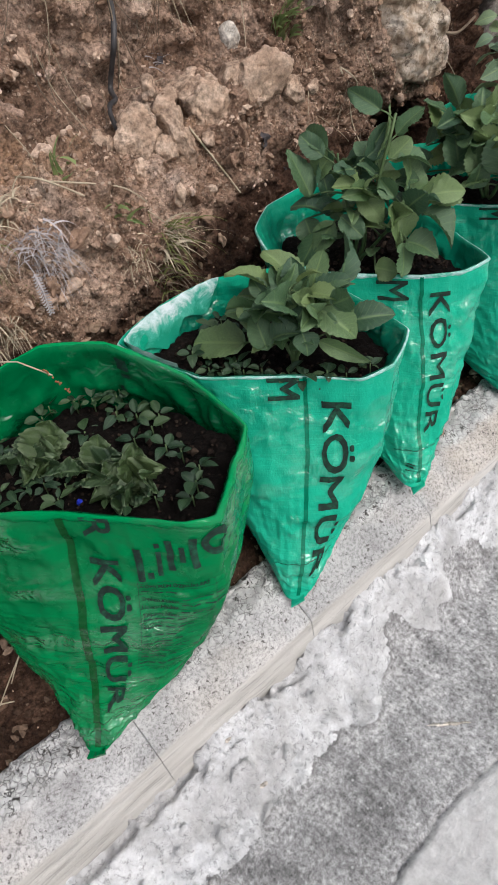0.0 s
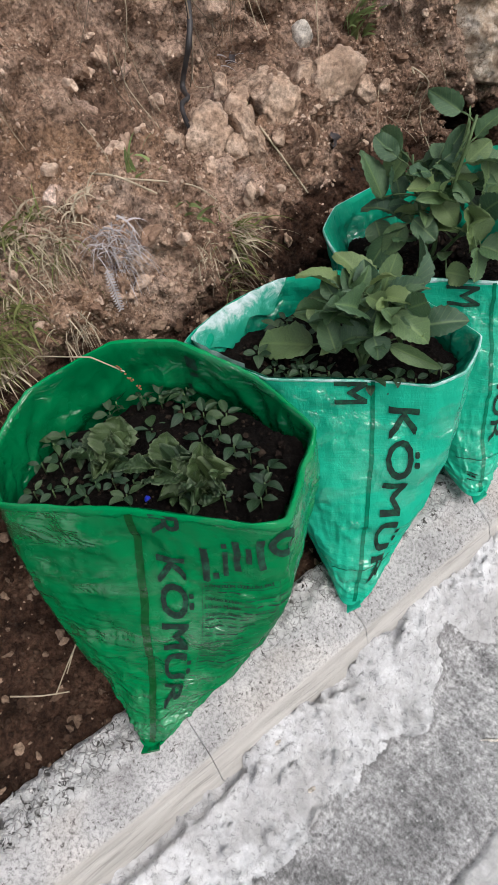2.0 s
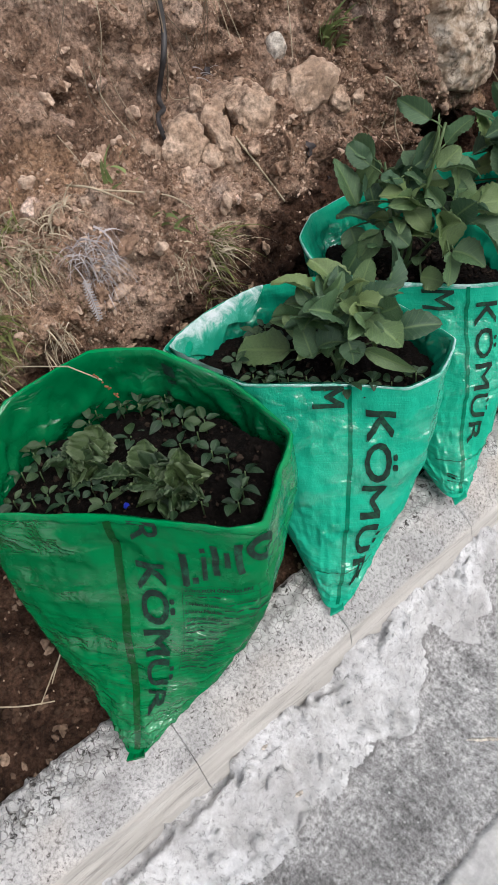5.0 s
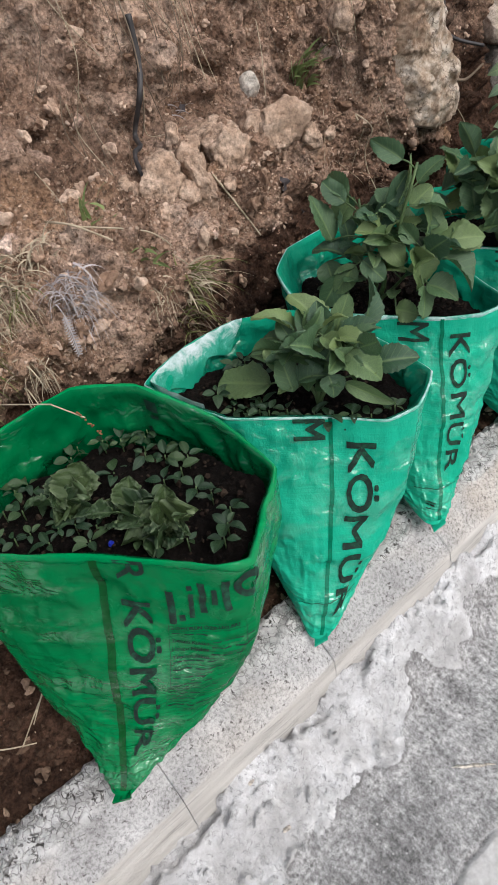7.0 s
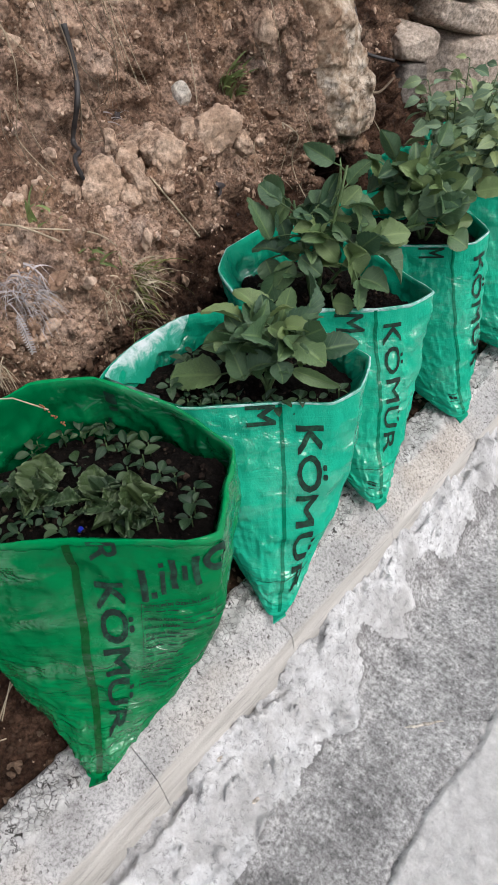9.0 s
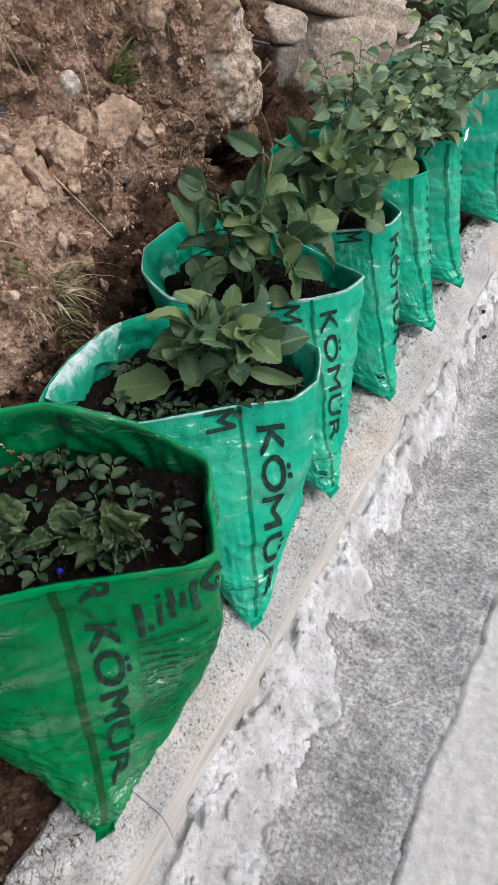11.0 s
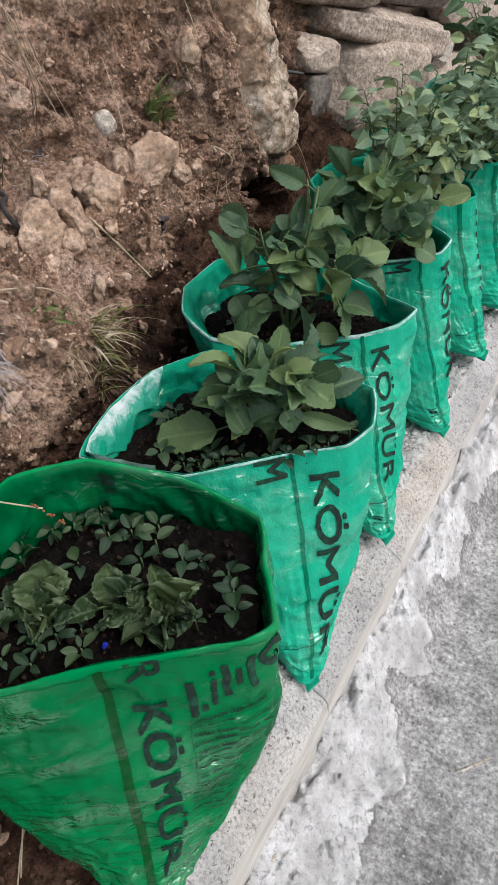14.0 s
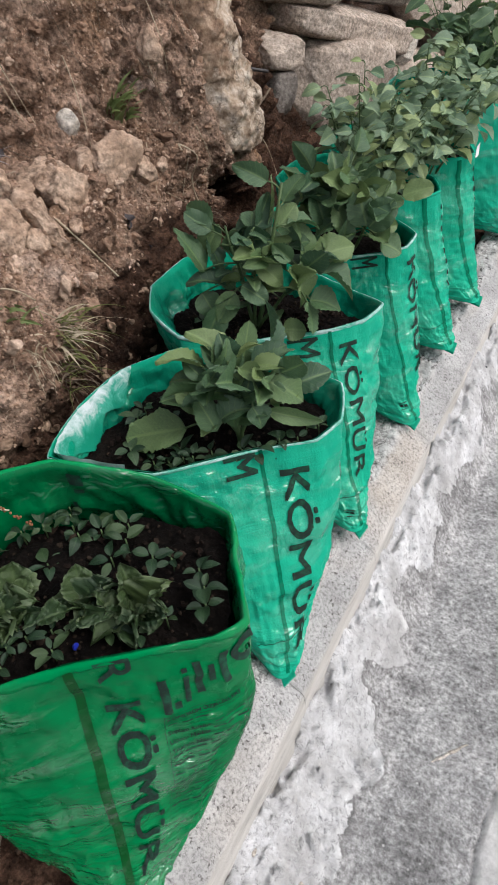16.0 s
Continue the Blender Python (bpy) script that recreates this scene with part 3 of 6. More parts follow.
def bank_at(y, s):
    """Places on the smooth bank; s runs from 0 at the kerb through the 14 profile points."""
    y, s = np.broadcast_arrays(np.asarray(y, float), np.asarray(s, float))
    k = np.clip(np.searchsorted(BANK_Y, y) - 1, 0, len(BANK_Y) - 2)
    f = (y - np.take(BANK_Y, k)) / (np.take(BANK_Y, k + 1) - np.take(BANK_Y, k))
    f = f * f * (3 - 2 * f)
    i = np.clip(np.floor(s).astype(int), 0, BANK.shape[1] - 2)
    g = s - i

    def row(r):
        p0, p1 = BANK[r, np.maximum(i - 1, 0)], BANK[r, i]
        p2, p3 = BANK[r, i + 1], BANK[r, np.minimum(i + 2, BANK.shape[1] - 1)]
        u = g[..., None]
        spline = 0.5 * (2 * p1 + (p2 - p0) * u + (2 * p0 - 5 * p1 + 4 * p2 - p3) * u**2 + (3 * p1 - p0 - 3 * p2 + p3) * u**3)
        return np.where(i[..., None] >= 9, p1 + (p2 - p1) * u, spline)

    xz = row(k) * (1 - f[..., None]) + row(k + 1) * f[..., None]
    # the corner beside the gully leans back towards its top
    corner = smooth(2.0, 2.44, y) * smooth(2.95, 2.55, y)
    return np.stack([xz[..., 0], y - 0.28 * corner * np.clip(xz[..., 1] - 0.66, 0, 0.4), xz[..., 1]], -1)


def bank_surface(y, s):
    P = bank_at(y, s)
    e = 1e-3
    ty = bank_at(np.asarray(y) + e, s) - bank_at(np.asarray(y) - e, s)
    ts = bank_at(y, np.asarray(s) + e) - bank_at(y, np.maximum(np.asarray(s) - e, 0))
    n = np.cross(ts, ty)
    n = n / (np.linalg.norm(n, axis=-1, keepdims=True) + 1e-12)
    n = n * np.where(n[..., :1] + n[..., 2:] < 0, -1, 1)
    steep = smooth(2.2, 3.4, s)
    calm = smooth(0.0, 0.6, s)
    d = (0.040 * fbm(P, 5.0, 3, 0.5, seed=31) + 0.020 * np.abs(fbm(P, 15, 3, 0.55, seed=32)) - 0.012) * steep
    warped = P + 0.010 * np.stack([fbm(P, 30, 2, seed=36), fbm(P, 30, 2, seed=37), fbm(P, 30, 2, seed=38)], -1)
    f1, r1 = worley(warped, 15, 51)
    f2, r2 = worley(warped, 38, 52)
    f3, r3 = worley(warped, 85, 53)
    d = d + steep * 0.042 * smooth(0.5, 1.0, r1) * smooth(0.62, 0.25, f1)
    d = d + calm * (0.021 * smooth(0.5, 1.0, r2) * smooth(0.58, 0.30, f2) + 0.007 * smooth(0.3, 1.0, r3) * smooth(0.65, 0.25, f3)) * (0.85 + 0.2 * steep)
    d = d + calm * 0.020 * fbm(P * (1, 1, 0.7), 34, 5, 0.7, seed=33) * (0.45 + 0.75 * steep)
    d = d - steep * 0.03 * smooth(0.25, 0.6, fbm(P, 11, 3, seed=35))
    # undercut hollows above the ledge of stones, where the topsoil has fallen out
    d = d - 0.045 * smooth(6.9, 7.3, s) * smooth(8.9, 8.2, s) * smooth(-0.05, 0.45, fbm(P * (1, 1, 0.6), 8, 3, seed=39)) * smooth(2.15, 1.85, np.asarray(y))
    # the boulder has pushed the earth away round itself
    stone = smooth(2.27, 2.36, y) * smooth(2.56, 2.50, y) * smooth(5.8, 6.1, s) * smooth(9.3, 8.0, s)
    d = d * (1 - 0.8 * stone) - 0.018 * stone
    return P + n * d[..., None], n


def humus_and_shade_at(y, s, p):
    """How far the tan subsoil gives way to dark earth: at the foot, in the gully, under the top, and as painted shade
    in the hollow.
    """
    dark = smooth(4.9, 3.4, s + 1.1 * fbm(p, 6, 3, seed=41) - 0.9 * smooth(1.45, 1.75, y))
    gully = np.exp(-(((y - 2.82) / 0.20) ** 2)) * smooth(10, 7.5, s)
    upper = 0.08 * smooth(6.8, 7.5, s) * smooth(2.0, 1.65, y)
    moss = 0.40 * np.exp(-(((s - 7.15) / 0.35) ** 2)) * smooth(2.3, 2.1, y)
    # shade of the hollow below the boulder, painted as darker earth
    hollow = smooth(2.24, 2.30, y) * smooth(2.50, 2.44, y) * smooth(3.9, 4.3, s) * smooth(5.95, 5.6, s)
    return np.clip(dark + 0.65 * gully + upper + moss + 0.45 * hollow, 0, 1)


def build_bank():
    ys = stretch_axis(0.75, 3.1, 0.0052, 60)
    ss = np.concatenate([np.linspace(0, 2, 40), np.linspace(2, 8.6, 190)[1:], np.linspace(8.6, 9, 6)[1:], np.linspace(9, 13, 24)[1:]])
    Y, S = np.meshgrid(ys, ss, indexing="ij")
    P, _ = bank_surface(Y, S)
    me = grid_mesh("earth_bank", P)
    attribute(me, "humus_and_shade", humus_and_shade_at(Y, S, P))
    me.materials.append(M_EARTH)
    ob = add_mesh("earth_bank", me, None)
    tagged(ob, "crumbling brown earth bank with stones and roots", "earth bank", kind="structure")


def make_earth(name="bank_and_foot_earth", tone=1.0):
    """The bank: tan subsoil above, dark earth at its foot, the hollow's shade put into the same colour."""
    k = Mat(name, 0.95)
    tans = [tuple(tone * v for v in c) for c in ((0.080, 0.047, 0.032), (0.232, 0.147, 0.103), (0.385, 0.268, 0.202), (0.57, 0.445, 0.362))]
    if tone > 1:
        tans = [(0.90 * r, 0.98 * g, 1.08 * b) for r, g, b in tans]
        tans[0] = tuple(0.6 * v for v in tans[1])
    big = k.ramp(k.noise(4.5, 7, 0.66), *zip((0.30, 0.45, 0.58, 0.72), tans))
    rust = k.ramp(k.noise(3.0, 4, 0.6), (0.54, 0.0), (0.72, 0.5 if tone == 1.0 else 0.2))
    big = k.mix(rust, big, (0.40, 0.235, 0.125))
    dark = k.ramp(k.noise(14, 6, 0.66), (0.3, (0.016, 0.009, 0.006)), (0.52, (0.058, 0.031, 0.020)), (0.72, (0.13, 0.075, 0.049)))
    col = k.mix(k.ramp(k.math("ADD", k.attr("humus_and_shade"), k.math("MULTIPLY", k.math("SUBTRACT", k.noise(18, 5), 0.5), 0.8)), (0.35, 0.0), (0.65, 1.0)), big, dark)
    col = k.mix(1.0, col, k.ramp(k.noise(95, 7, 0.76), (0.36, 0.35), (0.62, 1.5)), "MULTIPLY")
    crumbs = k.ramp(k.voronoi(80), (0.16, 1.0), (0.32, 0.0))
    few = k.ramp(k.noise(21, 3), (0.46, 0.0), (0.6, 0.9))
    bare = k.ramp(k.attr("humus_and_shade"), (0.25, 1.0), (0.6, 0.08))
    col = k.mix(k.math("MULTIPLY", k.math("MULTIPLY", crumbs, few), bare), col, (0.44, 0.34, 0.26))
    specks = k.ramp(k.voronoi(210), (0.14, 1.0), (0.26, 0.0))
    col = k.mix(k.math("MULTIPLY", k.math("MULTIPLY", specks, bare), k.ramp(k.noise(33, 4), (0.48, 0.0), (0.6, 0.8))), col, (0.55, 0.45, 0.35))
    holes = k.ramp(k.noise(30, 7, 0.75, 0.5), (0.30, 0.35), (0.42, 1.0))
    col = k.mix(1.0, col, holes, "MULTIPLY")
    k.set(Base_Color=col)
    k.bump(k.noise(42, 8, 0.72), 0.9, 0.011)
    k.bump(k.noise(120, 5, 0.7), 0.8, 0.005)
    k.bump(k.voronoi(130), 0.7, 0.005)
    return k.m


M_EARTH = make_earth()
M_CRUSTY = make_earth("crumbly_rock", 2.0)
build_bank()

# ---- sacks ----


class Sack:
    """A coal sack standing on its sewn bottom edge (from the front tip to the back tip), its mouth pulled open."""

    def __init__(self, rim, tip, back, soil_z, seed, widen=1.7, lift=1.25, bulge=0.02, film=0.6):
        r = np.array(rim, float)
        self.film = film
        self.seed, self.soil_z, self.widen, self.lift, self.bulge = seed, soil_z, widen, lift, bulge
        closed = np.vstack([r, r[:1]])
        seg = np.linalg.norm(np.diff(closed, axis=0), axis=1)
        self.length = float(seg.sum())
        self.knots = np.r_[0, np.cumsum(seg)] / self.length
        self.rim, self.tip, self.back = r, np.array(tip, float), np.array(back, float)
        d = self.back[:2] - self.tip[:2]
        d = d / np.linalg.norm(d)
        self.side = np.array([d[1], -d[0]])
        self.middle = r[:, :2].mean(0)
        self.height = float(r[:, 2].mean() - self.tip[2])

    def rim_at(self, u):
        u = np.asarray(u, float) % 1.0
        n = len(self.rim)
        i = np.clip(np.searchsorted(self.knots, u, side="right") - 1, 0, n - 1)
        g = ((u - self.knots[i]) / (self.knots[i + 1] - self.knots[i]))[..., None]
        p0, p1, p2, p3 = (self.rim[(i + k) % n] for k in (-1, 0, 1, 2))
        curve = 0.5 * (2 * p1 + (p2 - p0) * g + (2 * p0 - 5 * p1 + 4 * p2 - p3) * g**2 + (3 * p1 - p0 - 3 * p2 + p3) * g**3)
        return 0.32 * curve + 0.68 * (p1 + (p2 - p1) * g)

    def at(self, u, v, out=0.0, wrinkle=1.0):
        """A place on the sack: u round it from the front seam, v from the bottom edge (0) to the rim (1)."""
        u, v = np.broadcast_arrays(np.asarray(u, float), np.asarray(v, float))
        rim = self.rim_at(u)
        c, sn = np.cos(2 * np.pi * u), np.sin(2 * np.pi * u)
        a = (1 - np.sign(c) * np.abs(c) ** 0.75) / 2
        low = self.tip + (self.back - self.tip) * a[..., None]
        low = low.copy()
        low[..., :2] += self.side * (0.036 * np.sign(sn) * np.abs(sn) ** 0.6)[..., None]
        f = (1 - (1 - np.clip(v, 0, 1)) ** self.widen)[..., None]
        p = low * (1 - f) + rim * f
        p[..., 2] = low[..., 2] + (rim[..., 2] - low[..., 2]) * np.clip(v, 0, 1) ** self.lift
        mid = np.stack([low[..., 0] * 0 + (self.tip[0] + self.back[0]) / 2, low[..., 1] * 0 + (self.tip[1] + self.back[1]) / 2], -1)
        mid = mid * (1 - f) + self.middle * f
        o = p[..., :2] - mid
        o = o / (np.linalg.norm(o, axis=-1, keepdims=True) + 1e-9)
        w = np.stack([np.cos(2 * np.pi * u) * 2.2, np.sin(2 * np.pi * u) * 2.2, v * 0], -1)
        crease = fbm(w + np.stack([0 * v, 0 * v, v * 9.0], -1), 1.0, 3, 0.55, seed=self.seed)
        sag = fbm(w * 0.8 + np.stack([0 * v, 0 * v, v * 24.0], -1), 1.0, 3, 0.6, seed=self.seed + 3)
        fold = fbm(w * 2.4 + np.stack([0 * v, 0 * v, v * 2.0], -1), 1.0, 3, 0.55, seed=self.seed + 5)
        edge = smooth(0.0, 0.08, v)
        low_part = smooth(0.5, 0.0, v)
        ridge = (1 - np.abs(sag)) ** 3 - 0.35
        flute = (1 - np.abs(fold)) ** 3 - 0.35
        firm = 1 - 0.8 * smooth(0.90, 1.0, v)
        tuck = smooth(0.62, 0.9, v) * fbm(w * 3.0 + np.stack([0 * v, 0 * v, v * 3.0], -1), 1.0, 3, 0.5, seed=self.seed + 11)
        ripple = (1 - np.abs(fbm(w * 1.7 + np.stack([0 * v, 0 * v, v * 10.0], -1), 1.0, 3, 0.5, seed=self.seed + 14))) ** 3 - 0.3
        d = edge * firm * (0.004 * tuck + 0.0042 * ripple * self.film + 0.009 * crease + (0.0006 + 0.0085 * low_part**2) * ridge + 0.002 * flute) * wrinkle
        d = d + self.bulge * np.sin(np.pi * np.clip(v, 0, 1)) * (1 - 0.6 * smooth(0.6, 1.0, v)) + out
        p[..., :2] += o * d[..., None]
        return p


BAGS = {}


def build_sack(name, k, label, bag_m, lining_m, band_m, hem_m, hem=0.012, band=0.011, nu=320, nv=140, ear=0.012):
    base = k.tip * 0.5 + k.back * 0.5
    thing = empty(name, base[0], base[1], base[2])
    tagged(thing, label, "sack", group="row of planted sacks")
    u = np.linspace(0, 1, nu, endpoint=False)

    def put(part_name, pts, material, closed=True, note="", over=None):
        me = grid_mesh(part_name, pts - base, closed)
        return add_mesh(part_name, me, material, over or thing, note)

    v = np.linspace(0, 1, nv) ** 1.25
    U, V = np.meshgrid(u, v)
    bag = k.at(U, V)
    ring = k.rim_at(u)
    top = k.at(u, np.ones_like(u), out=-0.0022) + np.array([0, 0, 0.002])
    thing_bag = put("bag", bag, bag_m)
    BAGS[thing.name] = thing_bag
    # lining: from the rim down inside to below the soil, its shade put into its colour
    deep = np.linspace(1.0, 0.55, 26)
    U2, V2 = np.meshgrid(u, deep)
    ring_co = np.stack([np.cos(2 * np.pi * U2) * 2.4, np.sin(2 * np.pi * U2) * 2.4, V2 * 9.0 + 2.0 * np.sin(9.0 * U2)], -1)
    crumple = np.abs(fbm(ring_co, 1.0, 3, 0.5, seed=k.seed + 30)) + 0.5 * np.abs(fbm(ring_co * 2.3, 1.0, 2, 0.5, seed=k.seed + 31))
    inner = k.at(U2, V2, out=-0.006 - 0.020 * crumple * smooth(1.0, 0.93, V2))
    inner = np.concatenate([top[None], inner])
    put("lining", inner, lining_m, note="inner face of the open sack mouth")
    # rolled hem: a soft roll all round the mouth, thick where it is folded twice
    ring_out = k.at(u, np.ones_like(u), out=0.001) - k.at(u, np.ones_like(u))
    ring_out = ring_out / np.linalg.norm(ring_out, axis=1, keepdims=True)
    lip = k.at(u, np.ones_like(u), out=-0.0008)
    loop = np.stack([np.cos(2 * np.pi * u) * 7, np.sin(2 * np.pi * u) * 7, 0 * u], -1)
    plump = 1 + 0.45 * fbm(loop, 1.0, 3, seed=k.seed + 9)
    drop = 0.30 * hem * fbm(loop * 1.7, 1.0, 3, seed=k.seed + 10)
    turns = np.linspace(0, 2 * np.pi, 13)
    roll = []
    for a in turns:
        wide, tall = (0.0012 + 0.22 * hem) * plump, (0.0012 + 0.50 * hem) * plump
        q = lip + ring_out * (wide * math.cos(a))[:, None]
        q[:, 2] += tall * (math.sin(a) - 0.55) + (drop if math.sin(a) < -0.3 else 0.0)
        roll.append(q)
    put("hem", np.array(roll), hem_m, note="folded hem of the mouth")
    # doubled seam running down the front edge
    ub = np.linspace(-band / k.length, band / k.length, 7)
    U4, V4 = np.meshgrid(ub, np.linspace(0.03, 1.0, 120))
    put("side_seam", k.at(U4, V4, out=0.0011), band_m, closed=False, note="dark doubled side seam")
    # bottom ear where the sewn edge juts out
    bm = bmesh.new()
    tip = k.tip - base
    d = (k.tip - k.back)
    d = d / np.linalg.norm(d)
    s = np.array([k.side[0], k.side[1], 0])
    quad = [tip - d * 0.05 + s * 0.004, tip + d * 0.004 + s * ear, tip + d * 0.008 - s * ear + np.array([0, 0, -0.012]), tip - d * 0.05 - s * 0.004 + np.array([0, 0, -0.01])]
    verts = [bm.verts.new(q) for q in quad] + [bm.verts.new(q + np.array([0, 0, 0.006])) for q in quad]
    for f in ((0, 1, 2, 3), (7, 6, 5, 4), (0, 4, 5, 1), (1, 5, 6, 2), (2, 6, 7, 3), (3, 7, 4, 0)):
        bm.faces.new([verts[i] for i in f])
    part("bottom_ear", bm, bag_m, thing, "sewn bottom corner", False)
    # soil
    rows = []
    vs = 1 - (k.rim[:, 2].mean() - k.soil_z) / k.height
    edge = k.at(u, np.full_like(u, max(0.2, vs ** (1 / k.lift))), out=-0.019)
    c = edge[:, :2].mean(0)
    for r in np.linspace(1, 0.02, 60):
        q = np.zeros((nu, 3))
        q[:, :2] = c + (edge[:, :2] - c) * r
        q[:, 2] = k.soil_z
        q[:, 2] += 0.012 * fbm(q, 14, 3, seed=k.seed + 20) + 0.010 * fbm(q, 60, 4, 0.65, seed=k.seed + 21) + 0.012 * (1 - r)
        rows.append(q)
    soil = put("potting_soil", np.array(rows), M_SOIL_SHADED, note="dark crumbly soil filling the sack")
    return thing, base


def lettered(text, k, base, thing, a0, b0, a1, b1, upright=False, name="lettering", label="", bold=0.0005):
    """Print on a sack: text in the box a0..a1 metres round from the seam and b0..b1 metres down from the rim.
    Not upright: its lines run downward, the heads of the letters away from the seam."""
    cu = bpy.data.curves.new("print", "FONT")
    cu.body = text
    cu.offset = bold
    cu.resolution_u = 3
    tmp = bpy.data.objects.new("print", cu)
    scene.collection.objects.link(tmp)
    dg = bpy.context.evaluated_depsgraph_get()
    me = bpy.data.meshes.new_from_object(tmp.evaluated_get(dg))
    bpy.data.objects.remove(tmp)
    bm = bmesh.new()
    bm.from_mesh(me)
    bpy.data.meshes.remove(me)
    bmesh.ops.triangulate(bm, faces=bm.faces)
    for _ in range(2):
        long_edges = [e for e in bm.edges if e.calc_length() > 0.16]
        if long_edges:
            bmesh.ops.subdivide_edges(bm, edges=long_edges, cuts=1)
            bmesh.ops.triangulate(bm, faces=bm.faces)
    co = np.array([v.co[:] for v in bm.verts])
    lo, hi = co.min(0), co.max(0)
    t = (co - lo) / np.maximum(hi - lo, 1e-6)
    if upright:
        a, b = a0 + (a1 - a0) * t[:, 0], b1 + (b0 - b1) * t[:, 1]
    else:
        a, b = a0 + (a1 - a0) * t[:, 1], b0 + (b1 - b0) * t[:, 0]
    faces = np.array([[v.index for v in f.verts] for f in bm.faces])
    bm.free()
    # heavy letters: overlaid impressions, each a hair prouder than the last
    shifts = ((0, 0), (bold, bold), (-bold, bold), (bold, -bold), (-bold, -bold)) if bold else ((0, 0),)
    places, polys = [], []
    for n, (da, db) in enumerate(shifts):
        v = np.clip(1 - (b + db) / k.height, 0, 1) ** (1 / k.lift)
        places.append(k.at((a + da) / k.length, v, out=0.0020 + 0.0001 * n) - base)
        polys.append(faces + len(co) * n)
    me = bpy.data.meshes.new(name)
    me.from_pydata(np.concatenate(places).tolist(), [], np.concatenate(polys).tolist())
    return add_mesh(name, me, M_INK, BAGS[thing.name], label)


def bars(k, base, thing, boxes, name="print_bar", label=""):
    """Plain printed bars, each (a0, b0, a1, b1)."""
    for a0, b0, a1, b1 in boxes:
        na = max(3, int(abs(a1 - a0) / 0.003) + 1)
        nb = max(3, int(abs(b1 - b0) / 0.003) + 1)
        A, B = np.meshgrid(np.linspace(a0, a1, na), np.linspace(b0, b1, nb))
        v = np.clip(1 - B / k.height, 0, 1) ** (1 / k.lift)
        me = grid_mesh(name, k.at(A / k.length, v, out=0.0022) - base)
        add_mesh(name, me, M_INK, BAGS[thing.name], label)


RIM1 = [(-.088, 1.105, .632), (.028, 1.208, .62), (.044, 1.245, .612), (-.005, 1.31, .606), (-.046, 1.366, .615), (-.153, 1.352, .65), (-.253, 1.297, .69), (-.309, 1.222, .70), (-.328, 1.095, .68), (-.285, 1.015, .655), (-.215, .985, .632)]
RIM2 = [(-.085, 1.508, .585), (-.02, 1.563, .58), (.0, 1.61, .59), (-.03, 1.675, .60), (-.16, 1.68, .61), (-.30, 1.64, .62), (-.36, 1.55, .62), (-.365, 1.45, .62), (-.335, 1.345, .618), (-.19, 1.392, .60)]
RIM3 = [(-.106, 1.798, .60), (-.06, 1.85, .60), (-.048, 1.90, .605), (-.12, 1.93, .60), (-.25, 1.95, .62), (-.38, 1.925, .64), (-.435, 1.86, .645), (-.44, 1.76, .64), (-.395, 1.69, .64), (-.325, 1.665, .62), (-.233, 1.711, .60)]
RIM4 = [(-.105, 2.063, .61), (-.075, 2.10, .61), (-.073, 2.147, .614), (-.122, 2.18, .62), (-.25, 2.19, .63), (-.36, 2.14, .64), (-.41, 2.06, .64), (-.38, 1.99, .63), (-.30, 1.98, .61), (-.193, 2.031, .60)]
RIM5 = [(-.11, 2.30, .62), (-.085, 2.34, .62), (-.12, 2.40, .62), (-.22, 2.44, .63), (-.34, 2.42, .65), (-.42, 2.33, .66), (-.42, 2.22, .66), (-.36, 2.17, .65), (-.25, 2.22, .63)]


def shifted(rim, dx, dy, dz=0.0):
    return [(x + dx, y + dy, z + dz) for x, y, z in rim]


K1 = Sack(RIM1, (-.006, .980, .258), (-.28, 1.25, .262), .585, 101, 1.75, 1.25, .022, 1.1)
K2 = Sack(RIM2, (.010, 1.366, .238), (-.29, 1.60, .262), .56, 102, 1.28, 1.2, .014)
K3 = Sack(RIM3, (.010, 1.674, .265), (-.31, 1.84, .268), .57, 103, 1.2, 1.2, .004, 1.0)
K4 = Sack(RIM4, (-.002, 2.012, .248), (-.31, 2.12, .268), .585, 104, 1.5, 1.2, .010, 0.8)
K5 = Sack(RIM5, (-.002, 2.280, .270), (-.32, 2.34, .27), .595, 105, 1.8, 1.2, .012, 0.8)
K6 = Sack(shifted(RIM5, .01, .22), (.000, 2.50, .272), (-.31, 2.56, .275), .60, 106, 2.6, 1.2, .014)
K7 = Sack(shifted(RIM5, .03, .60, .02), (-.01, 2.92, .26), (-.28, 2.98, .27), .62, 107, 2.6, 1.2, .02)

T1, B1 = build_sack("planted_sack", K1, "bright green coal sack with seedlings, leaning on the kerb", M_SACK1, M_INSIDE1_SHADED, M_BAND, M_HEM1, 0.014, 0.0052, ear=0.015)
T2, B2 = build_sack("planted_sack", K2, "teal green woven coal sack with white hem, on the kerb", M_SACK, M_INSIDE_SHADED, M_BANDT, M_HEM, 0.0028, 0.003)
T3, B3 = build_sack("planted_sack", K3, "teal green coal sack with crumpled mouth, on the kerb", M_SACK, M_INSIDE_SHADED, M_BANDT, M_HEM, 0.0055, 0.003)
T4, B4 = build_sack("planted_sack", K4, "taut teal green coal sack on the kerb", M_SACK, M_INSIDE_SHADED, M_BANDT, M_HEM, 0.0025, 0.003)
T5, B5 = build_sack("planted_sack", K5, "teal green coal sack under a bushy plant, on the kerb", M_SACK, M_INSIDE_SHADED, M_BANDT, M_SACK, 0.006, 0.005)
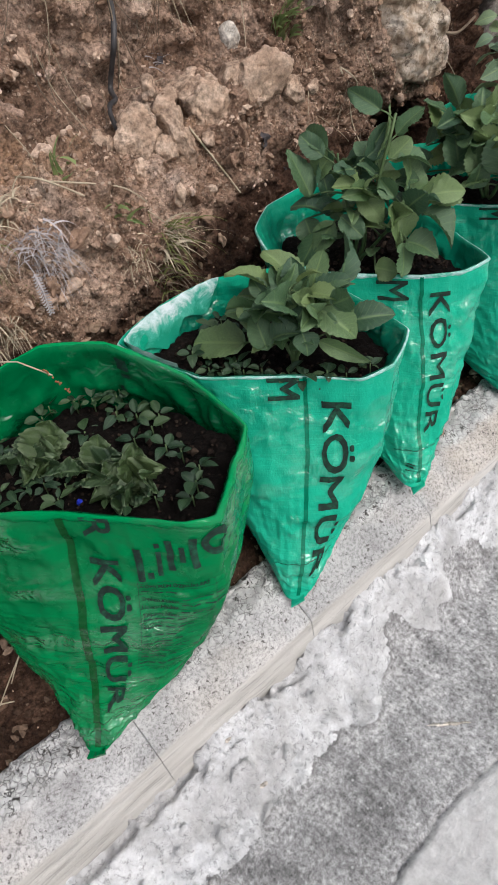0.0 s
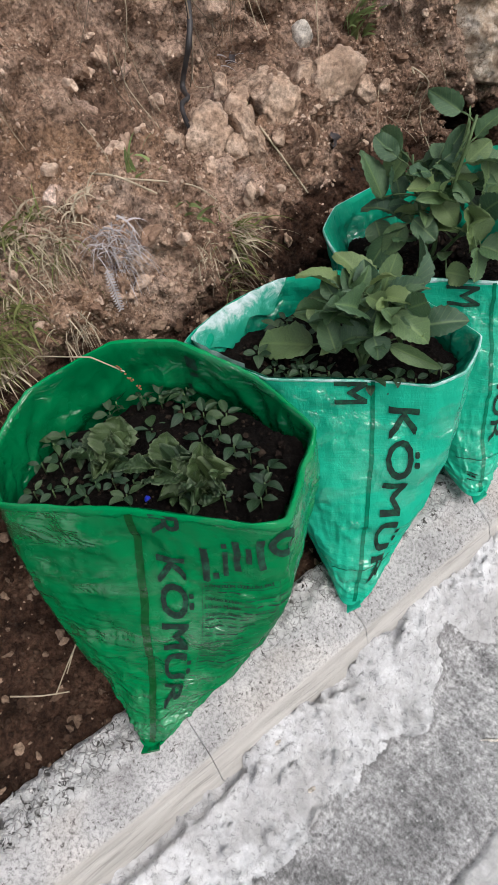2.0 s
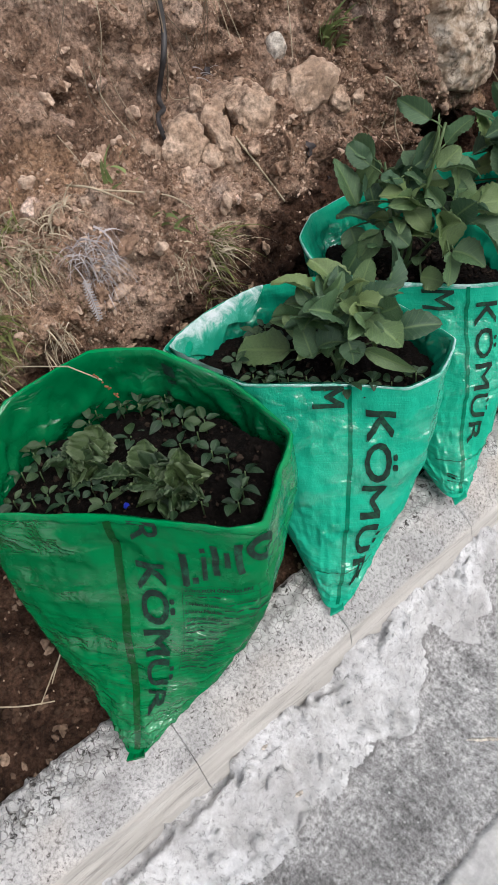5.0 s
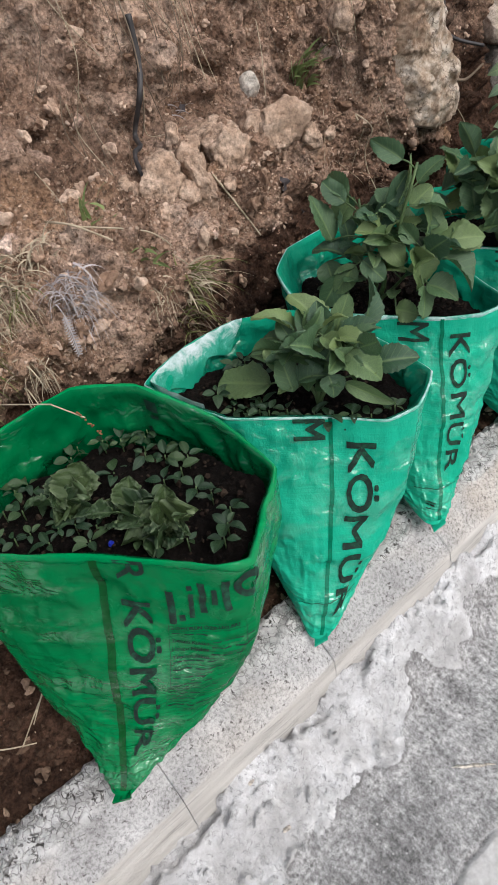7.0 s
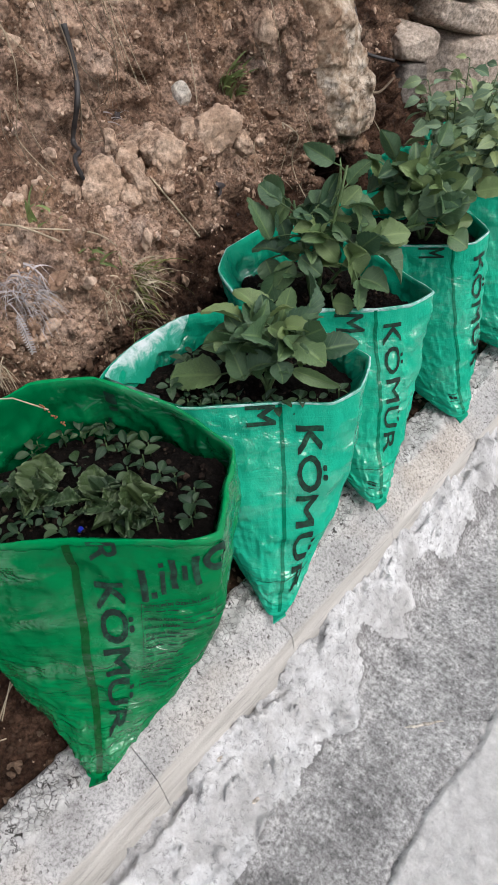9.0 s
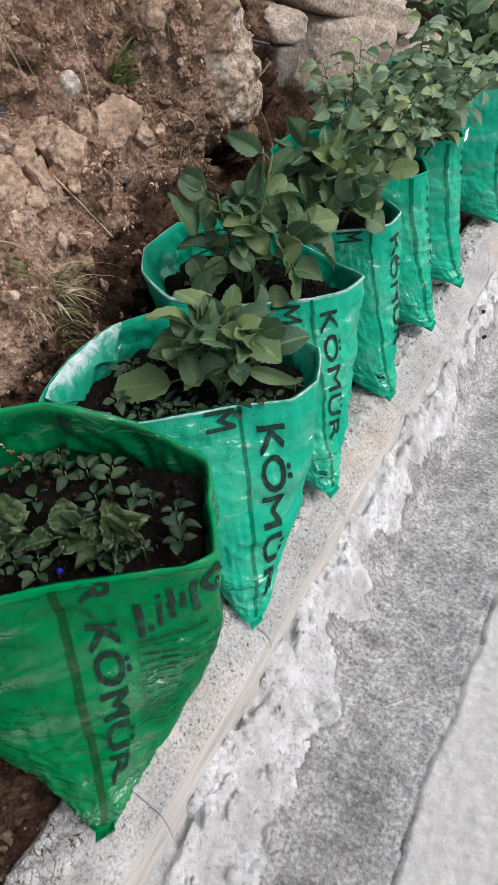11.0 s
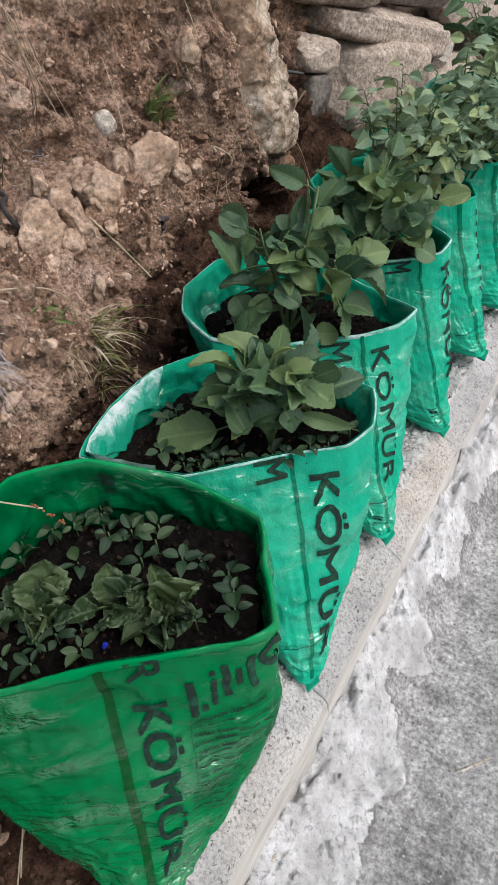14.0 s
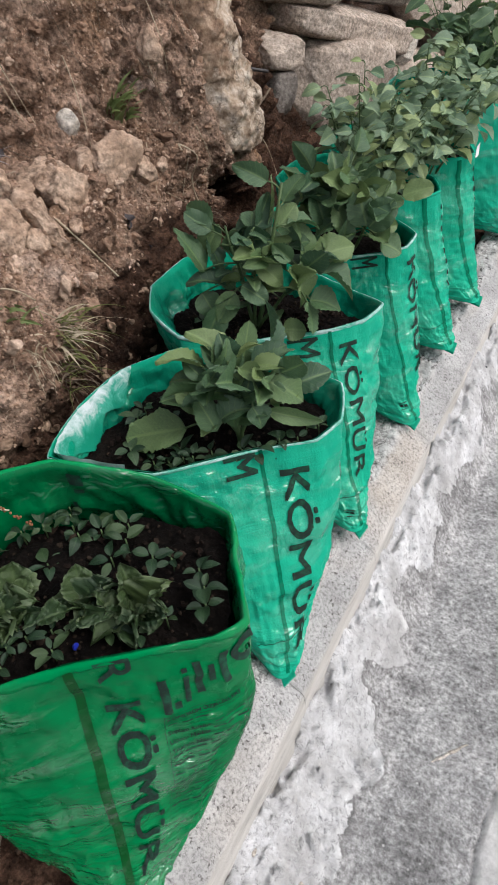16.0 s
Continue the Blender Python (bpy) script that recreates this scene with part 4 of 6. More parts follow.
T6, B6 = build_sack("planted_sack", K6, "teal green coal sack behind the bushy plant, on the kerb", M_SACK, M_INSIDE_SHADED, M_BANDT, M_SACK, 0.006, 0.005)
T7, B7 = build_sack("planted_sack", K7, "bulging teal green coal sack at the end of the row", M_SACK, M_INSIDE_SHADED, M_BANDT, M_SACK, 0.006, 0.005)

lettered("KÖMÜR", K1, B1, T1, 0.023, 0.074, 0.064, 0.322, bold=0.0011)
lettered("R", K1, B1, T1, 0.026, 0.000, 0.060, 0.034, bold=0.0005)
lettered("KÖMÜR", K2, B2, T2, 0.022, 0.041, 0.076, 0.330, bold=0.0012)
lettered("M", K2, B2, T2, -0.056, 0.002, -0.010, 0.036, bold=0.0010)
lettered("KÖMÜR", K3, B3, T3, 0.012, 0.030, 0.055, 0.27, bold=0.0005)
lettered("M", K3, B3, T3, -0.075, 0.008, -0.025, 0.04, bold=0.0005)
lettered("KÖMÜR", K4, B4, T4, 0.040, 0.03, 0.080, 0.27, bold=0.0005)
lettered("M", K4, B4, T4, -0.07, 0.004, -0.02, 0.025, bold=0.0005)
# maker's word mark as plain shapes, and the table of the coal's properties beside it
bars(K1, B1, T1, [(0.078, 0.050, 0.087, 0.104), (0.091, 0.092, 0.099, 0.102), (0.105, 0.052, 0.112, 0.097), (0.105, 0.038, 0.112, 0.046), (0.120, 0.034, 0.129, 0.088), (0.137, 0.046, 0.145, 0.074), (0.153, 0.028, 0.162, 0.082)], label="plain black printed shape")
AR, RR = np.meshgrid(np.linspace(0, 2 * np.pi, 49), (0.55, 0.78, 1.0))
ring_v = np.clip(1 - (0.042 + 0.027 * RR * np.sin(AR)) / K1.height, 0, 1) ** (1 / K1.lift)
add_mesh("print_ring", grid_mesh("print_ring", K1.at((0.190 + 0.022 * RR * np.cos(AR)) / K1.length, ring_v, out=0.0022) - B1), M_INK, BAGS[T1.name], "plain black printed ring")
lettered("KÖMÜRÜN ÖZELLİKLERİ", K1, B1, T1, 0.079, 0.1105, 0.172, 0.1165, True, "table_heading", bold=0.00025)
for i, words in enumerate(("Toplam Kükürt", "Uçucu Madde", "Toplam Nem")):
    lettered(words, K1, B1, T1, 0.079, 0.1375 + 0.0115 * i, 0.128, 0.1440 + 0.0115 * i, True, "table_row", bold=0.0002)
rows = [0.1075 + 0.0115 * i for i in range(14)]
bars(K1, B1, T1, [(0.076, b, 0.205, b + 0.0005) for b in rows], "table_line")
bars(K1, B1, T1, [(0.0755, rows[0], 0.0761, rows[-1]), (0.180, rows[0], 0.1806, rows[-1])], "table_line")
for i, b in enumerate(rows[1:13]):
    start = 0.079 if i not in (1, 2, 3) else 0.132
    for j in range(3 + i % 3):
        bars(K1, B1, T1, [(start + 0.016 * j, b + 0.0042, start + 0.016 * j + 0.011 + 0.002 * ((i + j) % 3), b + 0.0061)], "print_bar")
# print that shows through on the inner back face
for u0, u1, v0, v1 in ((0.476, 0.493, 0.945, 0.985), (0.478, 0.490, 0.915, 0.930), (0.479, 0.497, 0.84, 0.88)):
    UI, VI = np.meshgrid(np.linspace(u0, u1, 6), np.linspace(v0, v1, 6))
    add_mesh("print_bar", grid_mesh("print_bar", K1.at(UI, VI, out=-0.0135) - B1), M_INK, T1)
# other marks on the far sacks: illegible, plain bars
bars(K3, B3, T3, [(-0.055, 0.316, -0.015, 0.3172), (-0.055, 0.328, -0.015, 0.3292), (-0.050, 0.321, -0.038, 0.3245), (-0.034, 0.321, -0.020, 0.3245)], "print_bar")
bars(K4, B4, T4, [(-0.050, 0.322, -0.008, 0.3232), (-0.050, 0.336, -0.008, 0.3372), (-0.045, 0.327, -0.032, 0.332), (-0.028, 0.327, -0.014, 0.332)], "print_bar")
for k, base, thing in ((K5, B5, T5), (K6, B6, T6), (K7, B7, T7)):
    bars(k, base, thing, [(0.042, 0.03 + 0.026 * i, 0.0445 + 0.001 * (i % 3), 0.042 + 0.026 * i) for i in range(8)], "print_bar")

# pale turned-over edge inside the back of the second sack
un = np.linspace(0.52, 0.82, 60)
UN, VN = np.meshgrid(un, np.linspace(0.0, 1.0, 7))
VN = 1.0 - 0.13 * VN * np.abs(np.sin(np.pi * (UN - 0.52) / 0.30)) ** 0.5 * (1 + 0.25 * np.sin(UN * 70))
folds = 0.006 * fbm(np.stack([UN * 40, VN * 20, 0 * UN], -1), 1.0, 3, seed=18)
edge = K2.at(UN, VN, out=-0.008 - 0.014 * (1 - VN) / 0.13 - np.abs(folds))
edge[..., 2] += 0.006 + 0.002 * fbm(edge, 30, 3, seed=8)
turned = grid_mesh("turned_edge", edge - B2)
attribute(turned, "worn", 1.0 - (1.0 - VN) / 0.13)
add_mesh("turned_edge", turned, M_TURNED, T2, "pale turned-over edge of the mouth")
# creases where the sewn bottoms fold
for k, base, thing in ((K2, B2, T2), (K3, B3, T3), (K5, B5, T5)):
    A, V = np.meshgrid(np.linspace(-0.09, 0.10, 40), np.linspace(-0.0022, 0.0022, 3))
    crease = k.at(A / k.length, 0.23 + V + 0.9 * (A / k.length) * 0.3, out=0.0018)
    add_mesh("bottom_crease", grid_mesh("bottom_crease", crease - base), M_CREASE, BAGS[thing.name], "dark crease across the sewn bottom")

# ---- plants ----


def leaf_mesh(name, seed, tooth=0.10, cup=0.25, droop=0.35, wave=0.06, rows=12, cols=4, round_tip=0.0, ruffle=1.0):
    """A leaf of length 1 along +y and width 1, its face towards +z."""
    rng = np.random.RandomState(seed)
    v = np.linspace(0, 1, rows + 1)
    u = np.linspace(-1, 1, cols + 1)
    shape = np.sin(np.pi * np.clip(v, 0, 1) ** 0.85) ** (0.7 - 0.2 * round_tip)
    shape = np.clip(shape, 0.03, 1)
    teeth = 1 + tooth * np.where(np.arange(rows + 1) % 2 == 0, 1, -1) * rng.uniform(0.4, 1.2, rows + 1)
    teeth[0] = teeth[-1] = 1
    U, V = np.meshgrid(u, v)
    edge = np.where(np.abs(U) > 0.99, teeth[:, None], 1.0)
    X = 0.5 * U * shape[:, None] * edge
    Z = cup * np.abs(X) * 0.9 - droop * (V - 0.1) ** 2 * 0.5
    Z = Z + wave * np.abs(U) * np.sin(V * ruffle * rng.uniform(9, 16) + np.sign(U) * rng.uniform(0, 3) + seed)
    Z = Z + 0.03 * np.sin(V * 22 - np.abs(U) * 4) * (1 - np.abs(U))
    if ruffle > 1.05:
        Z = Z + 0.30 * np.abs(U) ** 1.5 * fbm(np.stack([U * 1.1, V * 3.4, 0 * U + seed], -1), 1.0, 3, 0.5, seed=seed)
        X = X * (1 + 0.22 * fbm(np.stack([np.sign(U), V * 5.0, 0 * U + seed], -1), 1.0, 2, seed=seed + 1))
    Y = V + 0.05 * np.abs(U) ** 2 * (1 - V)
    X = X + 0.06 * np.sin(V * 2.5 + seed) * V
    me = grid_mesh(name, np.stack([X, Y, Z], -1))
    attribute(me, "across", U)
    attribute(me, "along", V)
    return me


def toothed_leaf(name, seed, teeth=7, tooth=0.10, cup=0.5, droop=0.5, pucker=0.05, point=0.75, twist=0.3, rows=30, cols=8, lobes=0.0, crumple=0.0):
    """A veined leaf of length 1 along +y and width 1: saw-toothed margin, quilted between its side veins, folded along the midrib."""
    rng = np.random.RandomState(seed)
    v, u = np.linspace(0, 1, rows + 1), np.linspace(-1, 1, cols + 1)
    U, V = np.meshgrid(u, v)
    away = np.abs(U)
    shape = np.clip(np.sin(np.pi * V**0.80), 0, 1) ** point
    side = np.where(U < 0, 0.0, rng.uniform(0.2, 0.6))
    saw = ((V * teeth + side) % 1.0) - 0.45
    margin = 1 + tooth * saw * smooth(0.6, 1.0, away) * smooth(0.05, 0.25, V) * 1.6
    margin = margin + lobes * np.cos(2 * np.pi * (V * 2.4 + 0.2 * side)) * smooth(0.5, 1.0, away)
    X = 0.5 * U * np.clip(shape * margin, 0.02, 2)
    Y = V + 0.10 * away * (1 - V) * shape - 0.03 * away**2
    rib = (V - 0.30 * away) * 7.5
    Z = cup * np.abs(X) * 0.8 - droop * np.clip(V - 0.15, 0, 1) ** 2 * 0.7
    Z = Z + pucker * np.abs(np.sin(np.pi * rib)) * away * (1.2 - 0.7 * away)
    Z = Z + (0.03 + 1.6 * pucker) * away**2 * fbm(np.stack([U * 0.9, V * 3.2, 0 * U + seed], -1), 1.0, 3, 0.5, seed=seed)
    if crumple:
        Z = Z + crumple * (np.abs(fbm(np.stack([U * 1.6, V * 4.2, 0 * U + seed], -1), 1.0, 3, 0.55, seed=seed + 2)) - 0.2) * (0.3 + away)
        X = X * (1 + 0.18 * fbm(np.stack([np.sign(U), V * 4.0, 0 * U + seed], -1), 1.0, 2, seed=seed + 3))
    turn = twist * rng.uniform(-1, 1) * V
    X, Z = X * np.cos(turn) - Z * 0.25 * np.sin(turn), Z + X * np.sin(turn)
    X = X + 0.10 * math.sin(seed * 1.7) * V**2
    me = grid_mesh(name, np.stack([X, Y, Z], -1))
    attribute(me, "across", U)
    attribute(me, "along", V)
    return me


BROAD = [toothed_leaf("leaf", 11 + k, 6 + k % 3, (0.05, 0.09, 0.03, 0.08)[k % 4], (0.5, 0.9, 0.25, 0.7, 0.4, 0.15)[k], (0.5, 0.9, 0.2, 1.2, 0.7, 0.35)[k], 0.085, (0.44, 0.54, 0.40)[k % 3], 0.9) for k in range(6)]
SMALL = [toothed_leaf("leaf", 31 + k, 4, 0.02, (0.5, 0.2, 0.8, 0.4)[k], (0.4, 0.9, 0.2, 1.3)[k], 0.02, (0.62, 0.75, 0.58, 0.7)[k], 0.6, 12, 4) for k in range(4)]
FRILL = [toothed_leaf("leaf", 51 + k, 6, 0.10, (1.3, 0.9, 1.6, 1.1)[k], (0.1, -0.4, 0.6, 1.1)[k], 0.20, (0.55, 0.5, 0.6, 0.52)[k], 0.5, 30, 12, 0.0, 0.55) for k in range(4)]
BUSH = [toothed_leaf("leaf", 71 + k, 4, 0.10, (0.5, 0.8, 0.3, 0.6)[k], (0.4, 0.9, 1.3, 0.6)[k], 0.05, (0.72, 0.62, 0.78, 0.66)[k], 0.8, 18, 6, (0.0, 0.06, 0.0, 0.05)[k]) for k in range(4)]
for mesh in BROAD:
    mesh.materials.append(M_LEAF)
for mesh in SMALL:
    mesh.materials.append(M_LEAFBLUE_SHADED)
for mesh in BUSH:
    mesh.materials.append(M_LEAFGREY)
for mesh in FRILL:
    mesh.materials.append(M_LEAFPALE_SHADED)


def leaf_pose(base, tip, width, facing):
    y = Vector(tip) - Vector(base)
    length = y.length
    y.normalize()
    f = Vector(facing)
    z = (f - y * f.dot(y)).normalized()
    x = y.cross(z)
    m = Matrix((x * width, y * length, z * min(width, length))).transposed().to_4x4()
    m.translation = Vector(base)
    return m


def tube(points, radii, sides=6):
    bm = bmesh.new()
    pts = [Vector(p) for p in points]
    rings = []
    for i, p in enumerate(pts):
        d = (pts[min(i + 1, len(pts) - 1)] - pts[max(i - 1, 0)]).normalized()
        a = d.orthogonal().normalized() if not rings else (a - d * a.dot(d)).normalized()
        b = d.cross(a)
        r = radii[i] if hasattr(radii, "__len__") else radii
        rings.append([bm.verts.new(p + r * (math.cos(2 * math.pi * k / sides) * a + math.sin(2 * math.pi * k / sides) * b)) for k in range(sides)])
    for q, w in zip(rings[:-1], rings[1:]):
        for k in range(sides):
            bm.faces.new((q[k], q[(k + 1) % sides], w[(k + 1) % sides], w[k]))
    bm.faces.new(rings[0][::-1])
    bm.faces.new(rings[-1])
    return bm


def arc(a, b, sag, n=6):
    a, b = Vector(a), Vector(b)
    return [a.lerp(b, k / n) + Vector((0, 0, sag * math.sin(math.pi * k / n))) for k in range(n + 1)]


def put_leaf(plant, origin, base, tip, width, meshes, rng, facing=None):
    mid = (Vector(base) + Vector(tip)) / 2 - origin
    f = facing or (0.42 + 1.2 * mid.x + rng.uniform(-0.6, 0.6), -0.28 + 1.2 * mid.y + rng.uniform(-0.6, 0.6), 0.7)
    ob = new("leaf", meshes[rng.randrange(len(meshes))])
    ob.parent = plant
    ob.matrix_basis = leaf_pose(Vector(base) - origin, Vector(tip) - origin, width, f)
    return ob


def placed_plant(name, label, root, leaves, stems, meshes, seed, kind="plant", fill=0, size=0.045):
    """A plant whose leaves are given as (base x, y, z, tip x, y, z, width)."""
    rng = random.Random(seed)
    origin = Vector(root)
    plant = empty(name, *root)
    tagged(plant, label, kind)
    tops = []
    for top, r in stems:
        pts = [p - origin for p in arc(root, top, 0.0, 6)]
        pts = [p + Vector((rng.uniform(-0.003, 0.003), rng.uniform(-0.003, 0.003), 0)) if 0 < i < 6 else p for i, p in enumerate(pts)]
        part("stem", tube(pts, [r * (1 - 0.09 * i) for i in range(7)]), M_STEM, plant)
        tops.append(pts)
    for row in leaves:
        base, tip, width = row[0:3], row[3:6], row[6]
        put_leaf(plant, origin, base, tip, width, meshes, rng, Vector((base[0] + rng.uniform(-0.02, 0.02), base[1] + rng.uniform(-0.02, 0.02), 0)) - Vector((tip[0], tip[1], -0.05)) if meshes is FRILL else None)
        near = min((p for pts in tops for p in pts[1:]), key=lambda p: (p + origin - Vector(base)).length + 0.6 * max(0, p.z + origin.z - base[2]))
        part("leaf_stalk", tube(arc(near, Vector(base) - origin, 0.006, 4), 0.0016, 5), M_STEM, plant)
    for k in range(fill):
        pts = tops[k % len(tops)]
        p = pts[0].lerp(pts[-1], rng.uniform(0.3, 0.98))
        a = k * 2.4 + rng.uniform(-0.6, 0.6)
        d = Vector((math.cos(a), math.sin(a), rng.uniform(0.1, 1.1))).normalized()
        length = size * rng.uniform(0.7, 1.25)
        b = p + d * length * rng.uniform(0.3, 0.9)
        put_leaf(plant, origin, b + origin, b + d * length + origin, length * rng.uniform(0.6, 0.85), meshes, rng, (d.x * 0.5 + 0.15 + rng.uniform(-0.6, 0.6), d.y * 0.5 - 0.1 + rng.uniform(-0.6, 0.6), 0.8))
        part("leaf_stalk", tube([p, p.lerp(b, 0.5) + Vector((0, 0, 0.003)), b], 0.0014, 4), M_STEM, plant)
    return plant


def bushy_plant(name, label, root, spread, height, stems, per_stem, size, meshes, seed, lean=(0, 0)):
    """A many-stemmed bush: leaves set round and along the stems."""
    rng = random.Random(seed)
    origin = Vector(root)
    plant = empty(name, *root)
    tagged(plant, label, "plant")
    for k in range(stems):
        ang = 2 * math.pi * (k + rng.uniform(-0.3, 0.3)) / stems * 2.4
        out = spread * math.sqrt((k + 0.5) / stems)
        top = Vector((out * math.cos(ang) + lean[0], out * math.sin(ang) + lean[1], height * rng.uniform(0.6, 1.2) * (1.05 - 0.35 * (out / spread) ** 2)))
        foot = Vector((top.x * 0.3, top.y * 0.3, -0.01))
        pts = arc(foot, top, 0.02, 6)
        part("stem", tube(pts, [0.0027 - 0.0003 * i for i in range(7)]), M_STEM, plant)
        for j in range(per_stem):
            t = 0.22 + 0.8 * (j + rng.uniform(0.3, 1.0)) / per_stem
            p = foot.lerp(top, min(t, 1.0)) + Vector((0, 0, 0.02 * math.sin(math.pi * min(t, 1))))
            a = j * 2.4 + rng.uniform(-0.5, 0.5)
            length = size * rng.uniform(0.6, 1.2) * (1.15 - 0.35 * t)
            d = Vector((math.cos(a), math.sin(a), rng.uniform(-0.35, 0.55))).normalized()
            b = p + d * length * 0.35
            q = b + d * length + Vector((0, 0, -0.15 * length))
            put_leaf(plant, origin, b + origin, q + origin, length * rng.uniform(0.5, 0.72), meshes, rng, (d.x * 0.4 + 0.3 + rng.uniform(-0.7, 0.7), d.y * 0.4 - 0.25 + rng.uniform(-0.7, 0.7), 0.6))
            part("leaf_stalk", tube([p, p.lerp(b, 0.5) + Vector((0, 0, 0.003)), b], 0.0012, 4), M_STEM, plant)
    return plant


LEAVES_S2A = [
    (-0.185, 1.539, 0.674, -0.227, 1.524, 0.72, 0.049),
    (-0.17, 1.582, 0.66, -0.208, 1.582, 0.724, 0.049),
    (-0.164, 1.539, 0.651, -0.228, 1.481, 0.654, 0.051),
    (-0.126, 1.632, 0.667, -0.128, 1.659, 0.733, 0.053),
    (-0.152, 1.592, 0.654, -0.15, 1.62, 0.719, 0.035),
    (-0.165, 1.552, 0.672, -0.151, 1.573, 0.712, 0.041),
    (-0.142, 1.491, 0.616, -0.17, 1.493, 0.672, 0.04),
    (-0.134, 1.497, 0.636, -0.103, 1.521, 0.661, 0.046),
    (-0.127, 1.535, 0.667, -0.097, 1.558, 0.691, 0.038),
    (-0.091, 1.553, 0.677, -0.034, 1.566, 0.653, 0.053),
]
LEAVES_S2B = [
    (-0.072, 1.599, 0.64, -0.026, 1.629, 0.657, 0.045),
    (-0.083, 1.543, 0.63, -0.01, 1.57, 0.611, 0.027),
    (-0.096, 1.522, 0.650, -0.074, 1.512, 0.632, 0.040),
    (-0.116, 1.506, 0.645, -0.112, 1.490, 0.636, 0.034),
    (-0.169, 1.517, 0.665, -0.152, 1.534, 0.694, 0.039),
    (-0.122, 1.561, 0.68, -0.087, 1.579, 0.69, 0.034),
    (-0.168, 1.513, 0.636, -0.204, 1.494, 0.669, 0.041),
    (-0.111, 1.531, 0.665, -0.103, 1.536, 0.685, 0.035),
    (-0.163, 1.572, 0.679, -0.171, 1.575, 0.715, 0.038),
    (-0.111, 1.612, 0.66, -0.127, 1.609, 0.696, 0.033),
]
LEAVES_S3A = [
    (-0.313, 1.755, 0.698, -0.353, 1.75, 0.773, 0.051),
    (-0.281, 1.762, 0.669, -0.325, 1.739, 0.705, 0.047),
    (-0.298, 1.783, 0.686, -0.316, 1.784, 0.744, 0.042),
    (-0.294, 1.807, 0.708, -0.272, 1.823, 0.747, 0.048),
    (-0.228, 1.819, 0.736, -0.213, 1.853, 0.83, 0.035),
    (-0.221, 1.816, 0.718, -0.186, 1.833, 0.742, 0.033),
    (-0.176, 1.83, 0.69, -0.158, 1.855, 0.757, 0.057),
    (-0.159, 1.847, 0.706, -0.098, 1.875, 0.72, 0.061),
    (-0.172, 1.802, 0.705, -0.133, 1.791, 0.652, 0.057),
    (-0.134, 1.83, 0.689, -0.071, 1.844, 0.665, 0.058),
]
LEAVES_S3B = [
    (-0.139, 1.799, 0.651, -0.09, 1.814, 0.647, 0.05),
    (-0.139, 1.788, 0.653, -0.115, 1.772, 0.608, 0.044),
    (-0.23, 1.784, 0.712, -0.178, 1.79, 0.684, 0.044),
    (-0.257, 1.751, 0.67, -0.272, 1.714, 0.627, 0.041),
    (-0.241, 1.754, 0.683, -0.196, 1.758, 0.66, 0.04),
    (-0.276, 1.734, 0.653, -0.286, 1.695, 0.6, 0.043),
    (-0.26, 1.787, 0.703, -0.228, 1.8, 0.719, 0.043),
    (-0.174, 1.762, 0.608, -0.136, 1.773, 0.612, 0.039),
    (-0.215, 1.843, 0.686, -0.236, 1.845, 0.752, 0.04),
    (-0.322, 1.781, 0.714, -0.305, 1.797, 0.761, 0.04),
    (-0.314, 1.74, 0.662, -0.287, 1.73, 0.63, 0.046),
    (-0.127, 1.881, 0.686, -0.146, 1.874, 0.726, 0.05),
]
LEAVES_S4A = [
    (-0.297, 2.042, 0.683, -0.237, 2.069, 0.734, 0.061),
    (-0.221, 2.081, 0.713, -0.216, 2.09, 0.777, 0.06),
    (-0.224, 2.043, 0.662, -0.244, 2.043, 0.73, 0.055),
    (-0.146, 2.063, 0.661, -0.166, 2.063, 0.729, 0.069),
    (-0.141, 2.064, 0.656, -0.1, 2.084, 0.707, 0.06),
    (-0.201, 2.044, 0.671, -0.236, 2.012, 0.65, 0.053),
    (-0.113, 2.057, 0.631, -0.072, 2.061, 0.625, 0.055),
    (-0.192, 2.086, 0.688, -0.191, 2.093, 0.752, 0.054),
    (-0.273, 2.056, 0.699, -0.3, 2.05, 0.757, 0.061),
    (-0.157, 2.099, 0.683, -0.123, 2.111, 0.717, 0.054),
]
LEAVES_S4B = [
    (-0.221, 2.082, 0.718, -0.254, 2.068, 0.753, 0.056),
    (-0.179, 2.047, 0.651, -0.202, 2.042, 0.705, 0.053),
    (-0.182, 2.03, 0.635, -0.17, 2.037, 0.68, 0.048),
    (-0.246, 2.061, 0.678, -0.289, 2.027, 0.662, 0.058),
    (-0.291, 2.031, 0.637, -0.322, 2.02, 0.683, 0.054),
    (-0.193, 2.124, 0.706, -0.155, 2.138, 0.739, 0.052),
    (-0.274, 2.094, 0.717, -0.233, 2.106, 0.74, 0.048),
    (-0.141, 2.121, 0.66, -0.165, 2.113, 0.704, 0.055),
]


placed_plant("leafy_plant", "leafy green plant with broad toothed leaves in a sack", (-.13, 1.53, .565), LEAVES_S2A + LEAVES_S2B + [(-.20, 1.49, .60, -.285, 1.445, .588, .072)],
             [((-.14, 1.545, .70), .005), ((-.10, 1.56, .68), .004), ((-.17, 1.53, .68), .004)], BROAD, 21, fill=40, size=.046)
placed_plant("leafy_plant", "tall leafy green plant with a pale stem in a sack", (-.245, 1.79, .57), LEAVES_S3A + LEAVES_S3B,
             [((-.195, 1.83, .83), .0048), ((-.29, 1.80, .76), .004), ((-.14, 1.82, .72), .004), ((-.24, 1.80, .76), .004)], BROAD, 2, fill=54, size=.046)
